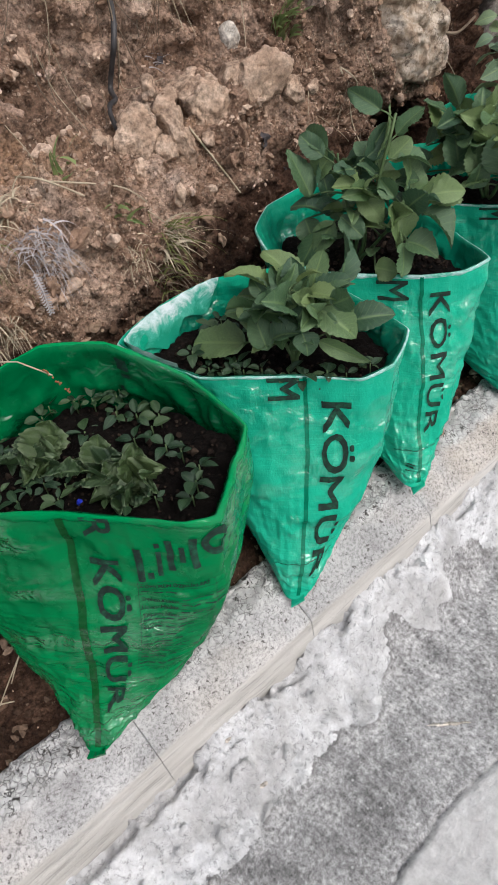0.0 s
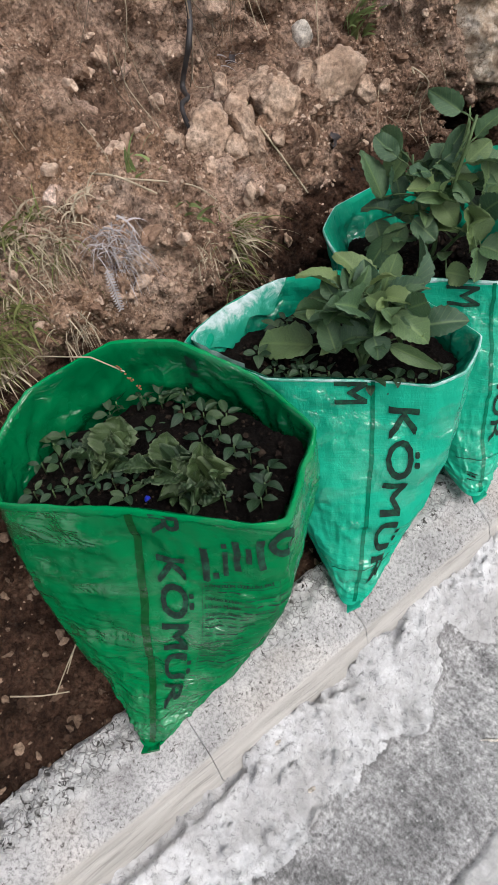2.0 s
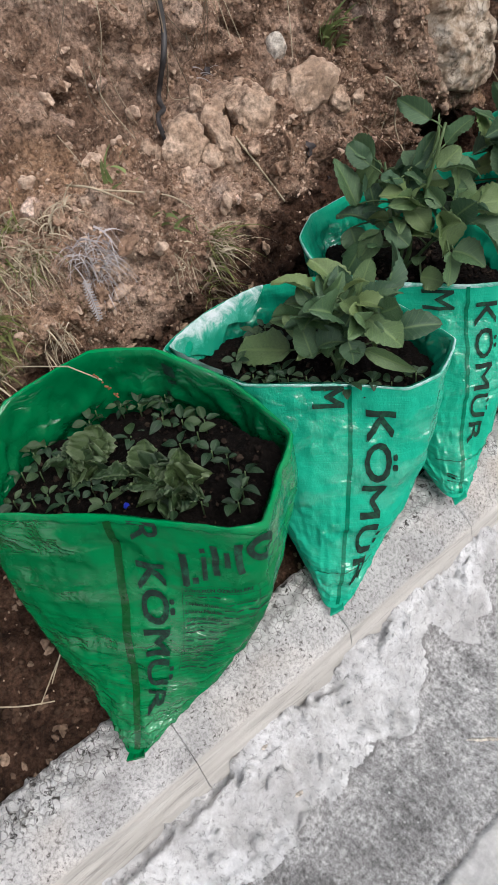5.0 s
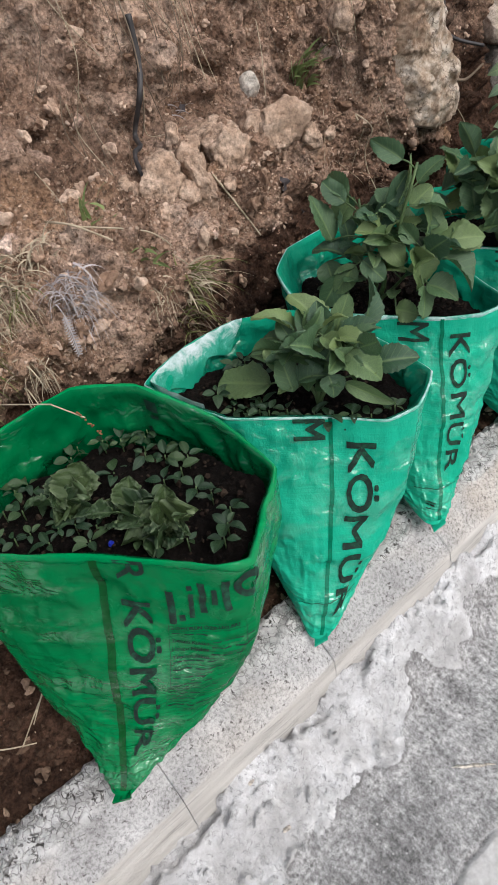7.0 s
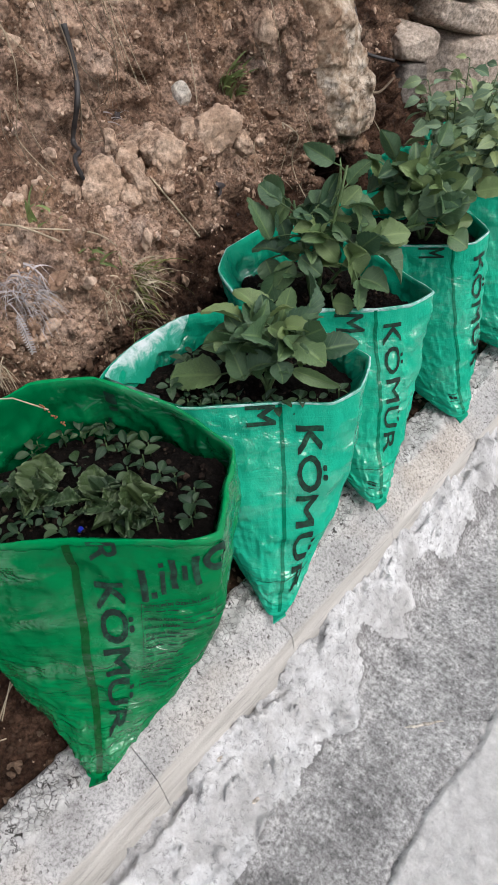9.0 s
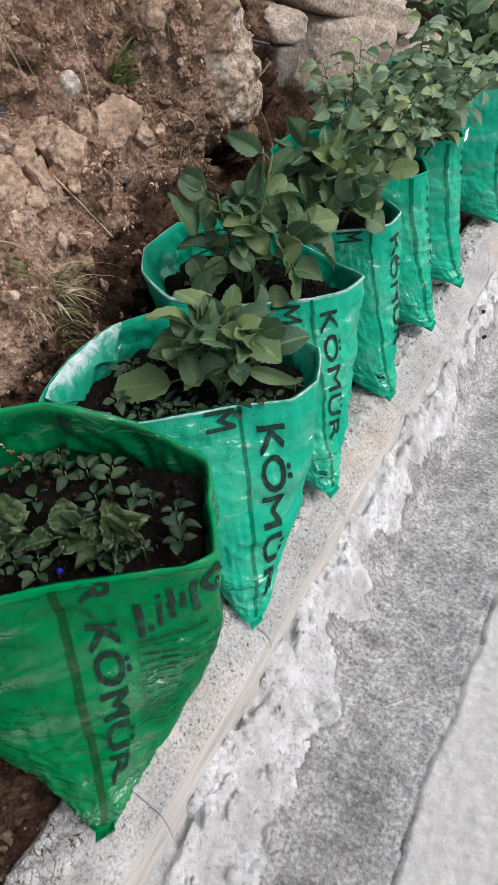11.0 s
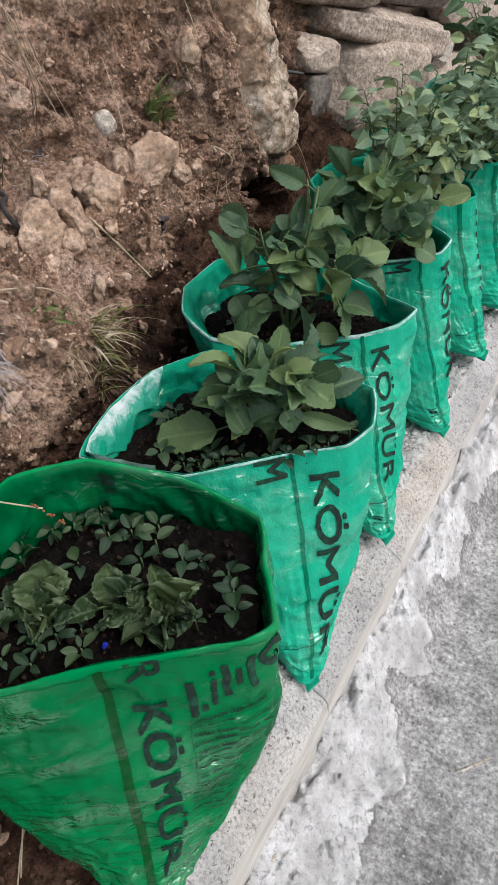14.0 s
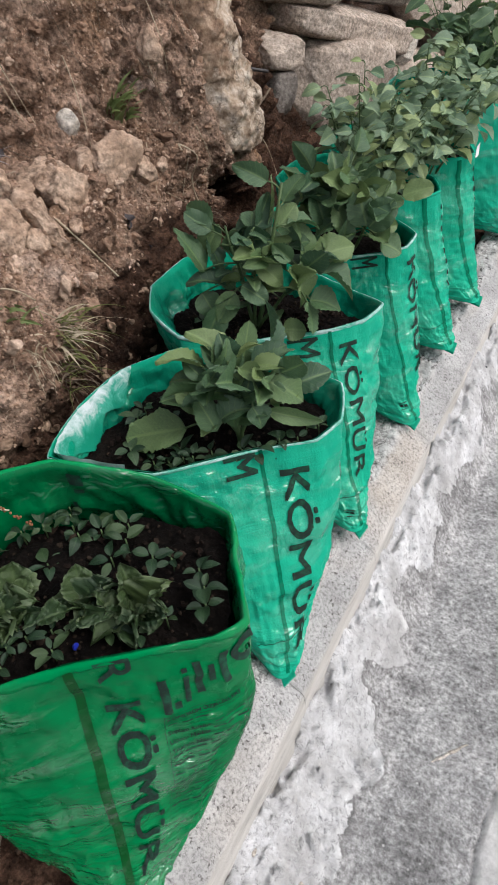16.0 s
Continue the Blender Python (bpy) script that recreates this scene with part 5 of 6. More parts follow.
placed_plant("leafy_plant", "yellowish green leafy plant in a sack", (-.19, 2.09, .58), LEAVES_S4A + LEAVES_S4B,
             [((-.20, 2.10, .76), .005), ((-.13, 2.09, .70), .004), ((-.26, 2.08, .74), .004)], BROAD, 3, fill=46, size=.052)
bushy_plant("bushy_plant", "dense grey-green bushy plant in a sack", (-.26, 2.32, .60), .15, .235, 28, 13, .047, BUSH, 5, (0.05, 0.01))
bushy_plant("bushy_plant", "dense grey-green bushy plant reaching over the sack rim", (-.20, 2.50, .60), .14, .23, 24, 13, .047, BUSH, 6, (0.06, 0.0))
bushy_plant("bushy_plant", "broad-leaved yellowish green plant in a sack", (-.20, 2.98, .62), .17, .28, 16, 8, .075, BROAD, 7)

# three young plants with frilled leaves in the first sack
FRILLED = [
    ((-.205, 1.135, .582), [(-.205, 1.140, .598, -.232, 1.180, .640, .056), (-.200, 1.135, .596, -.172, 1.148, .636, .046), (-.210, 1.13, .596, -.238, 1.125, .626, .040), (-.20, 1.130, .594, -.188, 1.100, .616, .040)]),
    ((-.139, 1.180, .582), [(-.142, 1.185, .600, -.166, 1.212, .634, .036), (-.135, 1.19, .600, -.112, 1.214, .632, .034), (-.145, 1.18, .596, -.174, 1.168, .618, .028), (-.13, 1.175, .596, -.114, 1.152, .616, .028)]),
    ((-.080, 1.200, .582), [(-.085, 1.205, .598, -.108, 1.236, .640, .040), (-.072, 1.21, .598, -.042, 1.234, .640, .042), (-.065, 1.200, .596, -.026, 1.205, .626, .032), (-.090, 1.195, .596, -.124, 1.186, .630, .036), (-.078, 1.190, .594, -.092, 1.150, .616, .038), (-.07, 1.192, .594, -.048, 1.160, .614, .032)]),
]
for root, rows in FRILLED:
    placed_plant("young_plant", "young plant with frilled pale green leaves in a sack", root, rows, [((root[0], root[1], root[2] + .03), .003)], FRILL, int(-root[0] * 1000), fill=6, size=.030)

# seedlings


def seedling(x, y, z, seed):
    rng = random.Random(seed)
    root = Vector((x, y, z))
    plant = empty("seedling", x, y, z)
    tagged(plant, "tiny green seedling with oval leaves in dark soil", "seedling", group="seedlings in the sacks")
    tall = rng.uniform(0.010, 0.024)
    part("stem", tube([(0, 0, -0.008), (0.001, 0, tall * 0.5), (0, 0.001, tall)], 0.0011, 5), M_STEM, plant)
    n = rng.choice((3, 4, 4, 5))
    a0 = rng.uniform(0, 6.3)
    for k in range(n):
        a = a0 + 2 * math.pi * k / n + rng.uniform(-0.3, 0.3)
        length = rng.uniform(0.012, 0.026)
        d = Vector((math.cos(a), math.sin(a), rng.uniform(0.0, 0.5)))
        b = root + Vector((0, 0, tall - 0.002 * k)) + d * 0.004
        put_leaf(plant, root, b, b + d * length, length * rng.uniform(0.50, 0.70), SMALL, rng, (d.x * -0.5 + rng.uniform(-0.4, 0.5), d.y * -0.5 + rng.uniform(-0.5, 0.4), 0.9))


SEED_1 = [(-.30, 1.11), (-.26, 1.11), (-.24, 1.12), (-.30, 1.09), (-.27, 1.06), (-.25, 1.08), (-.21, 1.07), (-.17, 1.08), (-.23, 1.03), (-.21, 1.05), (-.20, 1.11), (-.17, 1.12), (-.15, 1.14), (-.31, 1.20), (-.29, 1.18), (-.29, 1.24), (-.28, 1.23), (-.26, 1.25), (-.26, 1.27), (-.25, 1.29), (-.24, 1.28), (-.23, 1.27), (-.21, 1.26), (-.19, 1.28), (-.18, 1.30), (-.16, 1.30), (-.15, 1.28), (-.15, 1.25), (-.10, 1.27), (-.08, 1.28), (-.04, 1.28), (-.02, 1.26), (-.01, 1.245), (-.04, 1.21), (-.06, 1.18), (-.09, 1.17), (-.13, 1.12), (-.18, 1.10), (-.12, 1.20), (-.22, 1.21)]
SEED_2 = [(-.30, 1.52), (-.30, 1.50), (-.26, 1.43), (-.24, 1.45), (-.20, 1.44), (-.20, 1.47), (-.17, 1.46), (-.18, 1.45), (-.22, 1.43), (-.05, 1.56), (-.05, 1.59), (-.03, 1.59), (-.09, 1.51), (-.07, 1.54), (-.25, 1.52), (-.15, 1.48), (-.28, 1.56), (-.11, 1.50)]
for i, (x, y) in enumerate(SEED_1):
    seedling(x, y, K1.soil_z + .006, 200 + i)
for i, (x, y) in enumerate(SEED_2):
    seedling(x, y, K2.soil_z + .006, 300 + i)
for i, (x, y) in enumerate([(-.34, 1.76), (-.33, 1.80), (-.30, 1.76)]):
    seedling(x, y, K3.soil_z + .006, 400 + i)

# ---- stones in the bank ----


def rock_mesh(name, size, seed, rough=0.2, flat=0.5, detail=4, box=0.8, gnarl=1.0):
    bm = bmesh.new()
    bmesh.ops.create_icosphere(bm, subdivisions=detail, radius=0.5)
    rng = np.random.RandomState(seed)
    co = np.array([v.co[:] for v in bm.verts])
    power = 2.0 / box
    co = co * ((np.abs(co * 2) ** power).sum(1) ** (-1.0 / power))[:, None]
    for _ in range(13):
        n = rng.normal(size=3)
        n /= np.linalg.norm(n)
        h = rng.uniform(0.26, 0.44) * (1.0 if box > 0.6 else 1.25 if box > 0.45 else 1.5)
        over = np.maximum(co @ n - h, 0)
        co = co - (0.55 + 0.8 * flat) * over[:, None] * n
    n = co / np.linalg.norm(co, axis=1, keepdims=True)
    f, r = worley(co + seed, 5.0, seed)
    co = co + n * (rough * fbm(co + seed, 3.0, 5, 0.6, seed=seed) + 0.45 * rough * (r - 0.5) * smooth(0.8, 0.3, f))[:, None]
    if detail > 4 and gnarl > 0.6:
        co = co + gnarl * n * (0.07 * fbm(co + seed, 12.0, 4, 0.6, seed=seed + 3))[:, None]
    co = co * np.array(size)
    if max(size) > 0.06:
        fine = min(65.0, 0.5 * 2**detail / (1.57 * max(size)))
        f2, r2 = worley(co + 0.012 * fbm(co, 20, 2, seed=seed + 4)[:, None], min(26.0, fine), seed + 5)
        relief = 0.007 * fbm(co, fine, 2, 0.5, seed=seed + 7) + 0.010 * fbm(co, min(24.0, 0.5 * fine), 3, 0.55, seed=seed + 6) + 0.006 * (r2 - 0.5) * smooth(0.7, 0.45, f2)
        co = co + (2.0 * gnarl if detail > 5 else gnarl) * n * relief[:, None]
    for v, c in zip(bm.verts, co):
        v.co = c
    me = bpy.data.meshes.new(name)
    bm.to_mesh(me)
    bm.free()
    me.polygons.foreach_set("use_smooth", [True] * len(me.polygons))
    return me


def bank_point(y, s, out=0.0):
    p, n = bank_surface(np.array(y), np.array(s))
    return Vector(p + n * out), Vector(n)


def rock(y, s, size, material, label, seed, sink=0.2, name="rock", turn=0.0, rough=0.15):
    p, n = bank_point(y, s)
    me = rock_mesh(name, size, seed, rough)
    ob = add_mesh(name, me, material)
    ob.matrix_world = Matrix.Translation(p - n * sink * min(size)) @ Euler((0.2 * math.sin(seed), 0.2 * math.cos(seed), turn)).to_matrix().to_4x4()
    return tagged(ob, label, "rock")


TAN = "tan crumbly rock embedded in the earth bank"
LEDGE = [
    (-.620, 1.795, .785, (.10, .115, .135), 1, 18), (-.600, 1.905, .790, (.09, .140, .085), 2, -6), (-.625, 1.865, .800, (.08, .070, .070), 9, 10),
    (-.575, 1.975, .760, (.05, .050, .055), 6, 10), (-.560, 2.020, .755, (.028, .030, .026), 7, 0),
    (-.615, 1.555, .795, (.05, .050, .070), 3, 20), (-.602, 1.622, .782, (.09, .095, .085), 8, -10), (-.575, 1.688, .762, (.07, .070, .105), 5, 10),
    (-.640, 1.715, .810, (.06, .065, .050), 4, 0), (-.660, 1.700, .835, (.035, .035, .045), 30, 0), (-.572, 1.655, .758, (.06, .065, .065), 31, 30),
    (-.535, 1.372, .770, (.04, .040, .050), 11, 0), (-.565, 1.335, .785, (.035, .034, .035), 12, 20), (-.500, 1.420, .740, (.025, .025, .025), 32, 0),
    (-.560, 1.745, .745, (.03, .035, .03), 33, 0), (-.575, 1.835, .735, (.03, .03, .03), 34, 0), (-.560, 1.580, .755, (.03, .03, .03), 35, 0),
]
ROCKS_B = [
    (1.80, 4.65, (.03, .032, .028), 10, 0.1), (1.36, 5.95, (.05, .05, .055), 11, 0.2), (1.504, 5.85, (.035, .035, .03), 12, 0.2),
    (1.79, 4.3, (.03, .026, .026), 13, 0.1), (2.09, 4.8, (.025, .028, .022), 14, 0.1), (1.552, 7.5, (.04, .045, .04), 15, 0.2),
    (1.64, 5.2, (.03, .03, .03), 16, 0.2), (1.488, 5.2, (.024, .026, .022), 17, 0.1), (1.336, 6.6, (.06, .06, .05), 18, 0.2),
    (1.87, 8.0, (.08, .09, .08), 19, 0.3), (1.75, 6.85, (.075, .075, .06), 20, 0.3), (1.45, 7.3, (.06, .07, .06), 21, 0.3), (2.15, 7.4, (.06, .07, .06), 22, 0.3),
]
for x, y, z, size, seed, turn in LEDGE:
    ob = tagged(add_mesh("rock", rock_mesh("rock", [(1.22 if max(size) > 0.08 else 1.1) * q for q in size], seed, 0.14, 0.6, 5 if max(size) > 0.08 else 4, 0.95, 0.8), M_LEDGE), TAN if max(size) > 0.06 else "small tan rock embedded in the earth bank", "rock")
    ob.matrix_world = Matrix.Translation((x - 0.012, y, z - 0.006)) @ Euler((0.15 * math.sin(seed), radians(-28), radians(turn))).to_matrix().to_4x4()
for row in ROCKS_B:
    rock(row[0], row[1], [(1.36 if max(row[2]) > 0.075 else 1.1) * v for v in row[2]], M_CRUSTY, TAN, row[3], row[4] + 0.25)
rock(1.935, 7.15, (.05, .048, .06), M_WHITESTONE, "small whitish stone stuck in the earth bank", 23, -0.1, rough=0.08)
rock(2.185, 7.72, (.045, .045, .085), M_LEDGE, "upright pale tan stone stuck in the earth bank", 24, -0.1, rough=0.1)


def boulder(y0, y1, s0, s1, label, seed):
    """A large cracked stone that forms the corner of the bank, its flanks buried in the earth."""
    ys, ss = np.linspace(y0, y1, 110), np.linspace(s0, s1, 170)
    Y, S = np.meshgrid(ys, ss, indexing="ij")
    P, n = bank_at(Y, S), bank_surface(Y, S)[1]
    U, V = (Y - y0) / (y1 - y0), (S - s0) / (s1 - s0)
    wander = 0.10 * fbm(P, 9, 3, seed=seed)
    inside = smooth(0.02, 0.40, U + wander) * smooth(1.0, 0.93, U) * smooth(0.0, 0.05, V) * smooth(1.0, 0.8, V + wander)
    warped = P + 0.012 * np.stack([fbm(P, 24, 3, seed=seed + 1), fbm(P, 24, 3, seed=seed + 2), fbm(P, 24, 3, seed=seed + 3)], -1)
    f1, r1 = worley(warped, 17, seed)
    f2, r2 = worley(warped, 48, seed + 4)
    relief = 0.024 * (r1 - 0.5) * smooth(0.75, 0.35, f1) + 0.011 * (r2 - 0.4) * smooth(0.7, 0.35, f2)
    relief = relief + 0.022 * fbm(P, 9, 4, 0.6, seed=seed + 5) + 0.010 * fbm(P, 40, 4, 0.65, seed=seed + 6)
    front = P + n * (-0.05 + 0.070 * inside + relief * (0.3 + 0.7 * inside))[..., None]
    ring = np.concatenate([front, (P + (-0.10, 0, 0.03 * (1 - V.mean())))[:, ::-1], front[:, :1]], 1)
    c = np.array((-0.61, 2.38, 0.85))
    ob = add_mesh("boulder", grid_mesh("boulder", ring - c), M_BOULDER)
    ob.location = Vector(c)
    tagged(ob, label, "boulder")


boulder(2.235, 2.545, 6.02, 9.2, "large cracked pale rock jutting from the bank over a hollow", 25)

# ---- dry stone wall behind the far sacks ----
wall = empty("wall_stones", -0.8, 3.3, 0.3)
tagged(wall, "dry stone wall of rough brown field stones", "stone wall", kind="structure")


def wall_stone(x, y, z, size, material, seed, tilt=-14.6, turn=-20.0):
    me = rock_mesh("wall_stone", np.array(size) * 1.02, seed, 0.03, 0.35, 6, 0.28, 0.22)
    ob = add_mesh("wall_stone", me, material, wall)
    ob.location = (x + 0.8, y - 3.3, z - 0.3)
    ob.rotation_euler = (radians(tilt), 0, radians(turn))


COURSES_A = [
    (-.78, 3.32, .535, (.24, .42, .27), M_WALLSTONE, 41), (-.80, 3.40, .695, (.26, .62, .12), M_WALLSTONE, 42, -20.0),
    (-.78, 3.56, .765, (.26, .60, .075), M_DARKSTONE, 43), (-.85, 3.03, .70, (.16, .15, .10), M_WALLSTONE, 44),
    (-.66, 3.66, .56, (.12, .10, .11), M_WHITESTONE, 45), (-.62, 3.88, .66, (.20, .36, .16), M_WALLSTONE, 46),
]
COURSES_B = [
    (-.68, 3.80, .42, (.26, .50, .20), M_WALLSTONE, 47), (-.82, 3.30, .34, (.26, .46, .20), M_DARKSTONE, 48),
    (-.56, 4.25, .48, (.26, .50, .26), M_WALLSTONE, 49), (-.56, 4.20, .26, (.26, .60, .22), M_WALLSTONE, 50),
    (-.86, 3.14, .88, (.26, .46, .14), M_WALLSTONE, 51), (-.78, 3.60, .90, (.26, .50, .14), M_WALLSTONE, 52),
    (-.62, 4.05, .80, (.26, .50, .16), M_DARKSTONE, 53), (-.85, 3.03, .58, (.16, .14, .13), M_DARKSTONE, 54),
]
for row in COURSES_A + COURSES_B:
    wall_stone(*row)

# ---- loose clods and grit on the bank and the soil ----


def scatter(name, label, count, seed, y_range, s_range, sizes, material, detail=1):
    rng = np.random.RandomState(seed)
    y, s = rng.uniform(*y_range, count), rng.uniform(*s_range, count)
    p, n = bank_surface(y, s)
    if material is M_CLOD:
        stay = humus_and_shade_at(y, s, p) < rng.uniform(0.25, 0.75, count)
        y, s, p, n = y[stay], s[stay], p[stay], n[stay]
        count = len(y)
    base = bmesh.new()
    bmesh.ops.create_icosphere(base, subdivisions=detail, radius=0.5)
    tv = np.array([v.co[:] for v in base.verts])
    tf = np.array([[v.index for v in f.verts] for f in base.faces])
    base.free()
    verts, faces = [], []
    for k in range(count):
        size = sizes[0] + (sizes[1] - sizes[0]) * rng.rand() ** 3
        c = tv * (1 + 0.9 * vnoise(tv * 2.7 + k * 1.7, seed + 1))[:, None] * size * rng.uniform(0.5, 1.3, 3)
        verts.append(c + p[k] + n[k] * size * 0.05)
        faces.append(tf + len(tv) * k)
    me = bpy.data.meshes.new(name)
    me.from_pydata(np.concatenate(verts).tolist(), [], np.concatenate(faces).tolist())
    return tagged(add_mesh(name, me, material), label, "soil clods", kind="stuff")


def make_clod(name, a, b, c):
    k = Mat(name, 0.95)
    col = k.ramp(k.island(), (0.0, a), (0.5, b), (1.0, c))
    col = k.mix(1.0, col, k.ramp(k.noise(150, 4), (0.3, 0.6), (0.7, 1.3)), "MULTIPLY")
    k.set(Base_Color=col)
    k.bump(k.noise(220, 4), 0.5, 0.003)
    return k.m


M_CLOD = make_clod("clods", (0.15, 0.09, 0.06), (0.31, 0.205, 0.145), (0.52, 0.39, 0.30))
M_CRUMB = make_clod("soil_crumb", (0.006, 0.004, 0.003), (0.014, 0.009, 0.007), (0.04, 0.028, 0.02))
M_GRIT = make_clod("dark_grit", (0.022, 0.012, 0.008), (0.070, 0.042, 0.028), (0.34, 0.24, 0.17))
scatter("clods", "crumbled tan clods and small stones on the bank", 4200, 61, (0.75, 3.0), (4.4, 8.8), (.003, .011), M_CLOD)
scatter("small_stones", "rough small stones half sunk in the bank", 420, 64, (0.8, 2.9), (4.6, 8.6), (.012, .030), M_CLOD, 3)
scatter("pebbles", "scattered pebbles at the foot of the bank", 3600, 62, (0.6, 2.2), (0.1, 4.2), (.003, .020), M_GRIT, 2)
scatter("fine_crumbs", "fine crumbs of earth on the bank", 15000, 63, (0.8, 2.8), (4.0, 8.6), (.0022, .008), M_CLOD, 1)

# ---- roots, straws and the withered fern ----


def strand(name, label, path, radius, material, category, out=0.004, sides=6, knob=0.0):
    """A root or straw that follows the bank through places given as (y, s, lift)."""
    pts = [bank_point(y, s, lift + out)[0] for y, s, lift in path]
    fine = []
    for i in range(len(pts) - 1):
        p0, p1, p2, p3 = pts[max(i - 1, 0)], pts[i], pts[i + 1], pts[min(i + 2, len(pts) - 1)]
        for k in range(8):
            g = k / 8
            fine.append(0.5 * (2 * p1 + (p2 - p0) * g + (2 * p0 - 5 * p1 + 4 * p2 - p3) * g * g + (3 * p1 - p0 - 3 * p2 + p3) * g**3))
    fine.append(pts[-1])
    n = len(fine)
    rad = [radius * (1 - 0.3 * i / n) * (1 + knob * math.sin(i * 0.9) * math.cos(i * 0.37)) for i in range(n)]
    ob = part(name, tube(fine, rad, sides), material, None)
    return tagged(ob, label, category)


strand("thick_root", "thick black root hanging down the bank", [(1.70, 8.1, .010), (1.696, 7.75, .012), (1.672, 7.5, .012), (1.664, 7.15, .010), (1.640, 6.95, .012), (1.616, 6.85, .012), (1.600, 6.65, .012), (1.584, 6.32, .006)], 0.0058, M_HOSE, "root", 0.014, 8, 0.12)
strand("straw", "long dry straw lying down the bank", [(1.72, 6.0, .01), (1.735, 5.48, .012), (1.76, 4.6, .01)], .0022, M_STRAW, "straw")
strand("straw", "bent dry weed stalk hanging on the bank", [(2.15, 6.1, .02), (2.155, 6.25, .03), (2.165, 6.0, .03), (2.165, 5.5, .02), (2.185, 5.1, .012), (2.18, 4.4, .01)], .0018, M_STRAW, "straw")
strand("straw", "dry straw lying across the bank", [(1.372, 6.35, .01), (1.39, 5.98, .01), (1.44, 5.72, .008)], .0022, M_STRAW, "straw")
strand("straw", "dry straw lying across the bank", [(1.40, 5.95, .01), (1.50, 5.65, .012), (1.545, 5.35, .01)], .0016, M_STRAW, "straw")
strand("root", "thin dry root hanging from the bank", [(1.69, 8.4, .012), (1.69, 7.9, .02), (1.685, 7.4, .02), (1.68, 7.1, .01)], .0017, M_ROOT, "root")
strand("root", "thin dry root hanging from the bank", [(1.75, 8.3, .012), (1.74, 7.9, .025), (1.73, 7.5, .02)], .0013, M_ROOT, "root")
strand("root", "thin dry root hanging from the bank", [(1.80, 8.3, .012), (1.785, 7.8, .02), (1.79, 7.4, .015)], .0011, M_ROOT, "root")
strand("root", "dark root across the gully beside the boulder", [(2.70, 7.8, .03), (2.74, 7.0, .03), (2.72, 6.2, .03), (2.78, 5.6, .02)], .0065, M_HOSE, "root")
strand("root", "short broken root in the dark gully", [(2.66, 5.4, .02), (2.72, 5.2, .03), (2.78, 5.3, .025)], .0045, M_ROOT, "root")
rng_roots = random.Random(77)
for k in range(16):
    y0, s0 = rng_roots.uniform(1.2, 2.75), rng_roots.uniform(5.0, 8.4)
    strand("rootlet", "hair-thin dry rootlet in the bank", [(y0, s0, .006), (y0 + rng_roots.uniform(-.03, .03), s0 - rng_roots.uniform(.3, .6), .012), (y0 + rng_roots.uniform(-.05, .05), s0 - rng_roots.uniform(.7, 1.2), .006)], rng_roots.uniform(.0007, .0014), rng_roots.choice((M_STRAW, M_ROOT)), "rootlet", 0.002, 4)

for k in range(38):
    y0, s0 = rng_roots.uniform(1.25, 2.3), rng_roots.uniform(7.4, 8.8)
    strand("rootlet", "fine brown rootlet hanging from the bank top", [(y0, s0, .012), (y0 + rng_roots.uniform(-.02, .02), s0 - rng_roots.uniform(.3, .5), .024), (y0 + rng_roots.uniform(-.04, .04), s0 - rng_roots.uniform(.6, 1.3), .016)], rng_roots.uniform(.0005, .0011), rng_roots.choice((M_STRAW, M_ROOT, M_ROOT)), "rootlet", 0.002, 4)
for y0, s0, size, seed in ((1.856, 5.43, .032, 3), (1.912, 4.62, .026, 4), (1.84, 5.6, .018, 5), (1.79, 7.25, .02, 6)):
    p, n = bank_point(y0, s0, 0.006)
    scrap_leaf = new("dead_leaf", leaf_mesh("dead_leaf", seed, 0.12, 0.9, 1.2, 0.2, 8, 4))
    scrap_leaf.data.materials.append(M_DEAD)
    scrap_leaf.matrix_world = leaf_pose(p, p + Vector((0.01, 0.3 * size * math.sin(seed), -size)), size * 0.7, n)
    tagged(scrap_leaf, "curled dark dead leaf lying on the bank", "leaf")


def blade_tuft(name, label, y, s, count, length, material, seed, up=0.6, hang=0.9, width=.0022, spread=0.8, material2=None):
    """A tuft of grass: each blade a bent tapering strip; one mesh of many blades."""
    rng = random.Random(seed)
    p, n = bank_point(y, s, 0.002)
    tuft = empty(name, *p)
    tagged(tuft, label, "grass")
    for mat, share in ((material, count if not material2 else count // 2), (material2, count - count // 2)):
        if not mat:
            continue
        bm = bmesh.new()
        for _ in range(share):
            a = rng.uniform(0, 2 * math.pi)
            d = (n * 0.7 + Vector((rng.uniform(-spread, spread), rng.uniform(-spread, spread), up + rng.uniform(-0.3, 0.3)))).normalized()
            L = length * rng.uniform(0.5, 1.15)
            at = Vector((rng.uniform(-1, 1) * 0.5, rng.uniform(-1, 1), rng.uniform(-1, 1))) * 0.026
            side = d.cross(Vector((math.cos(a), math.sin(a), 0.3))).normalized() * width * rng.uniform(0.6, 1.3)
            prev = None
            v = d.copy()
            steps = 6
            for k in range(steps + 1):
                w = side * (1 - k / steps) ** 0.7 + side * 0.06
                pair = (bm.verts.new(at - w), bm.verts.new(at + w))
                if prev:
                    bm.faces.new((prev[0], prev[1], pair[1], pair[0]))
                prev = pair
                v = (v + Vector((0.05, 0, -hang * 0.28))).normalized()
                at = at + v * L / steps
        tagged(part("grass_blade", bm, mat, tuft), kind="stuff")
    return tuft


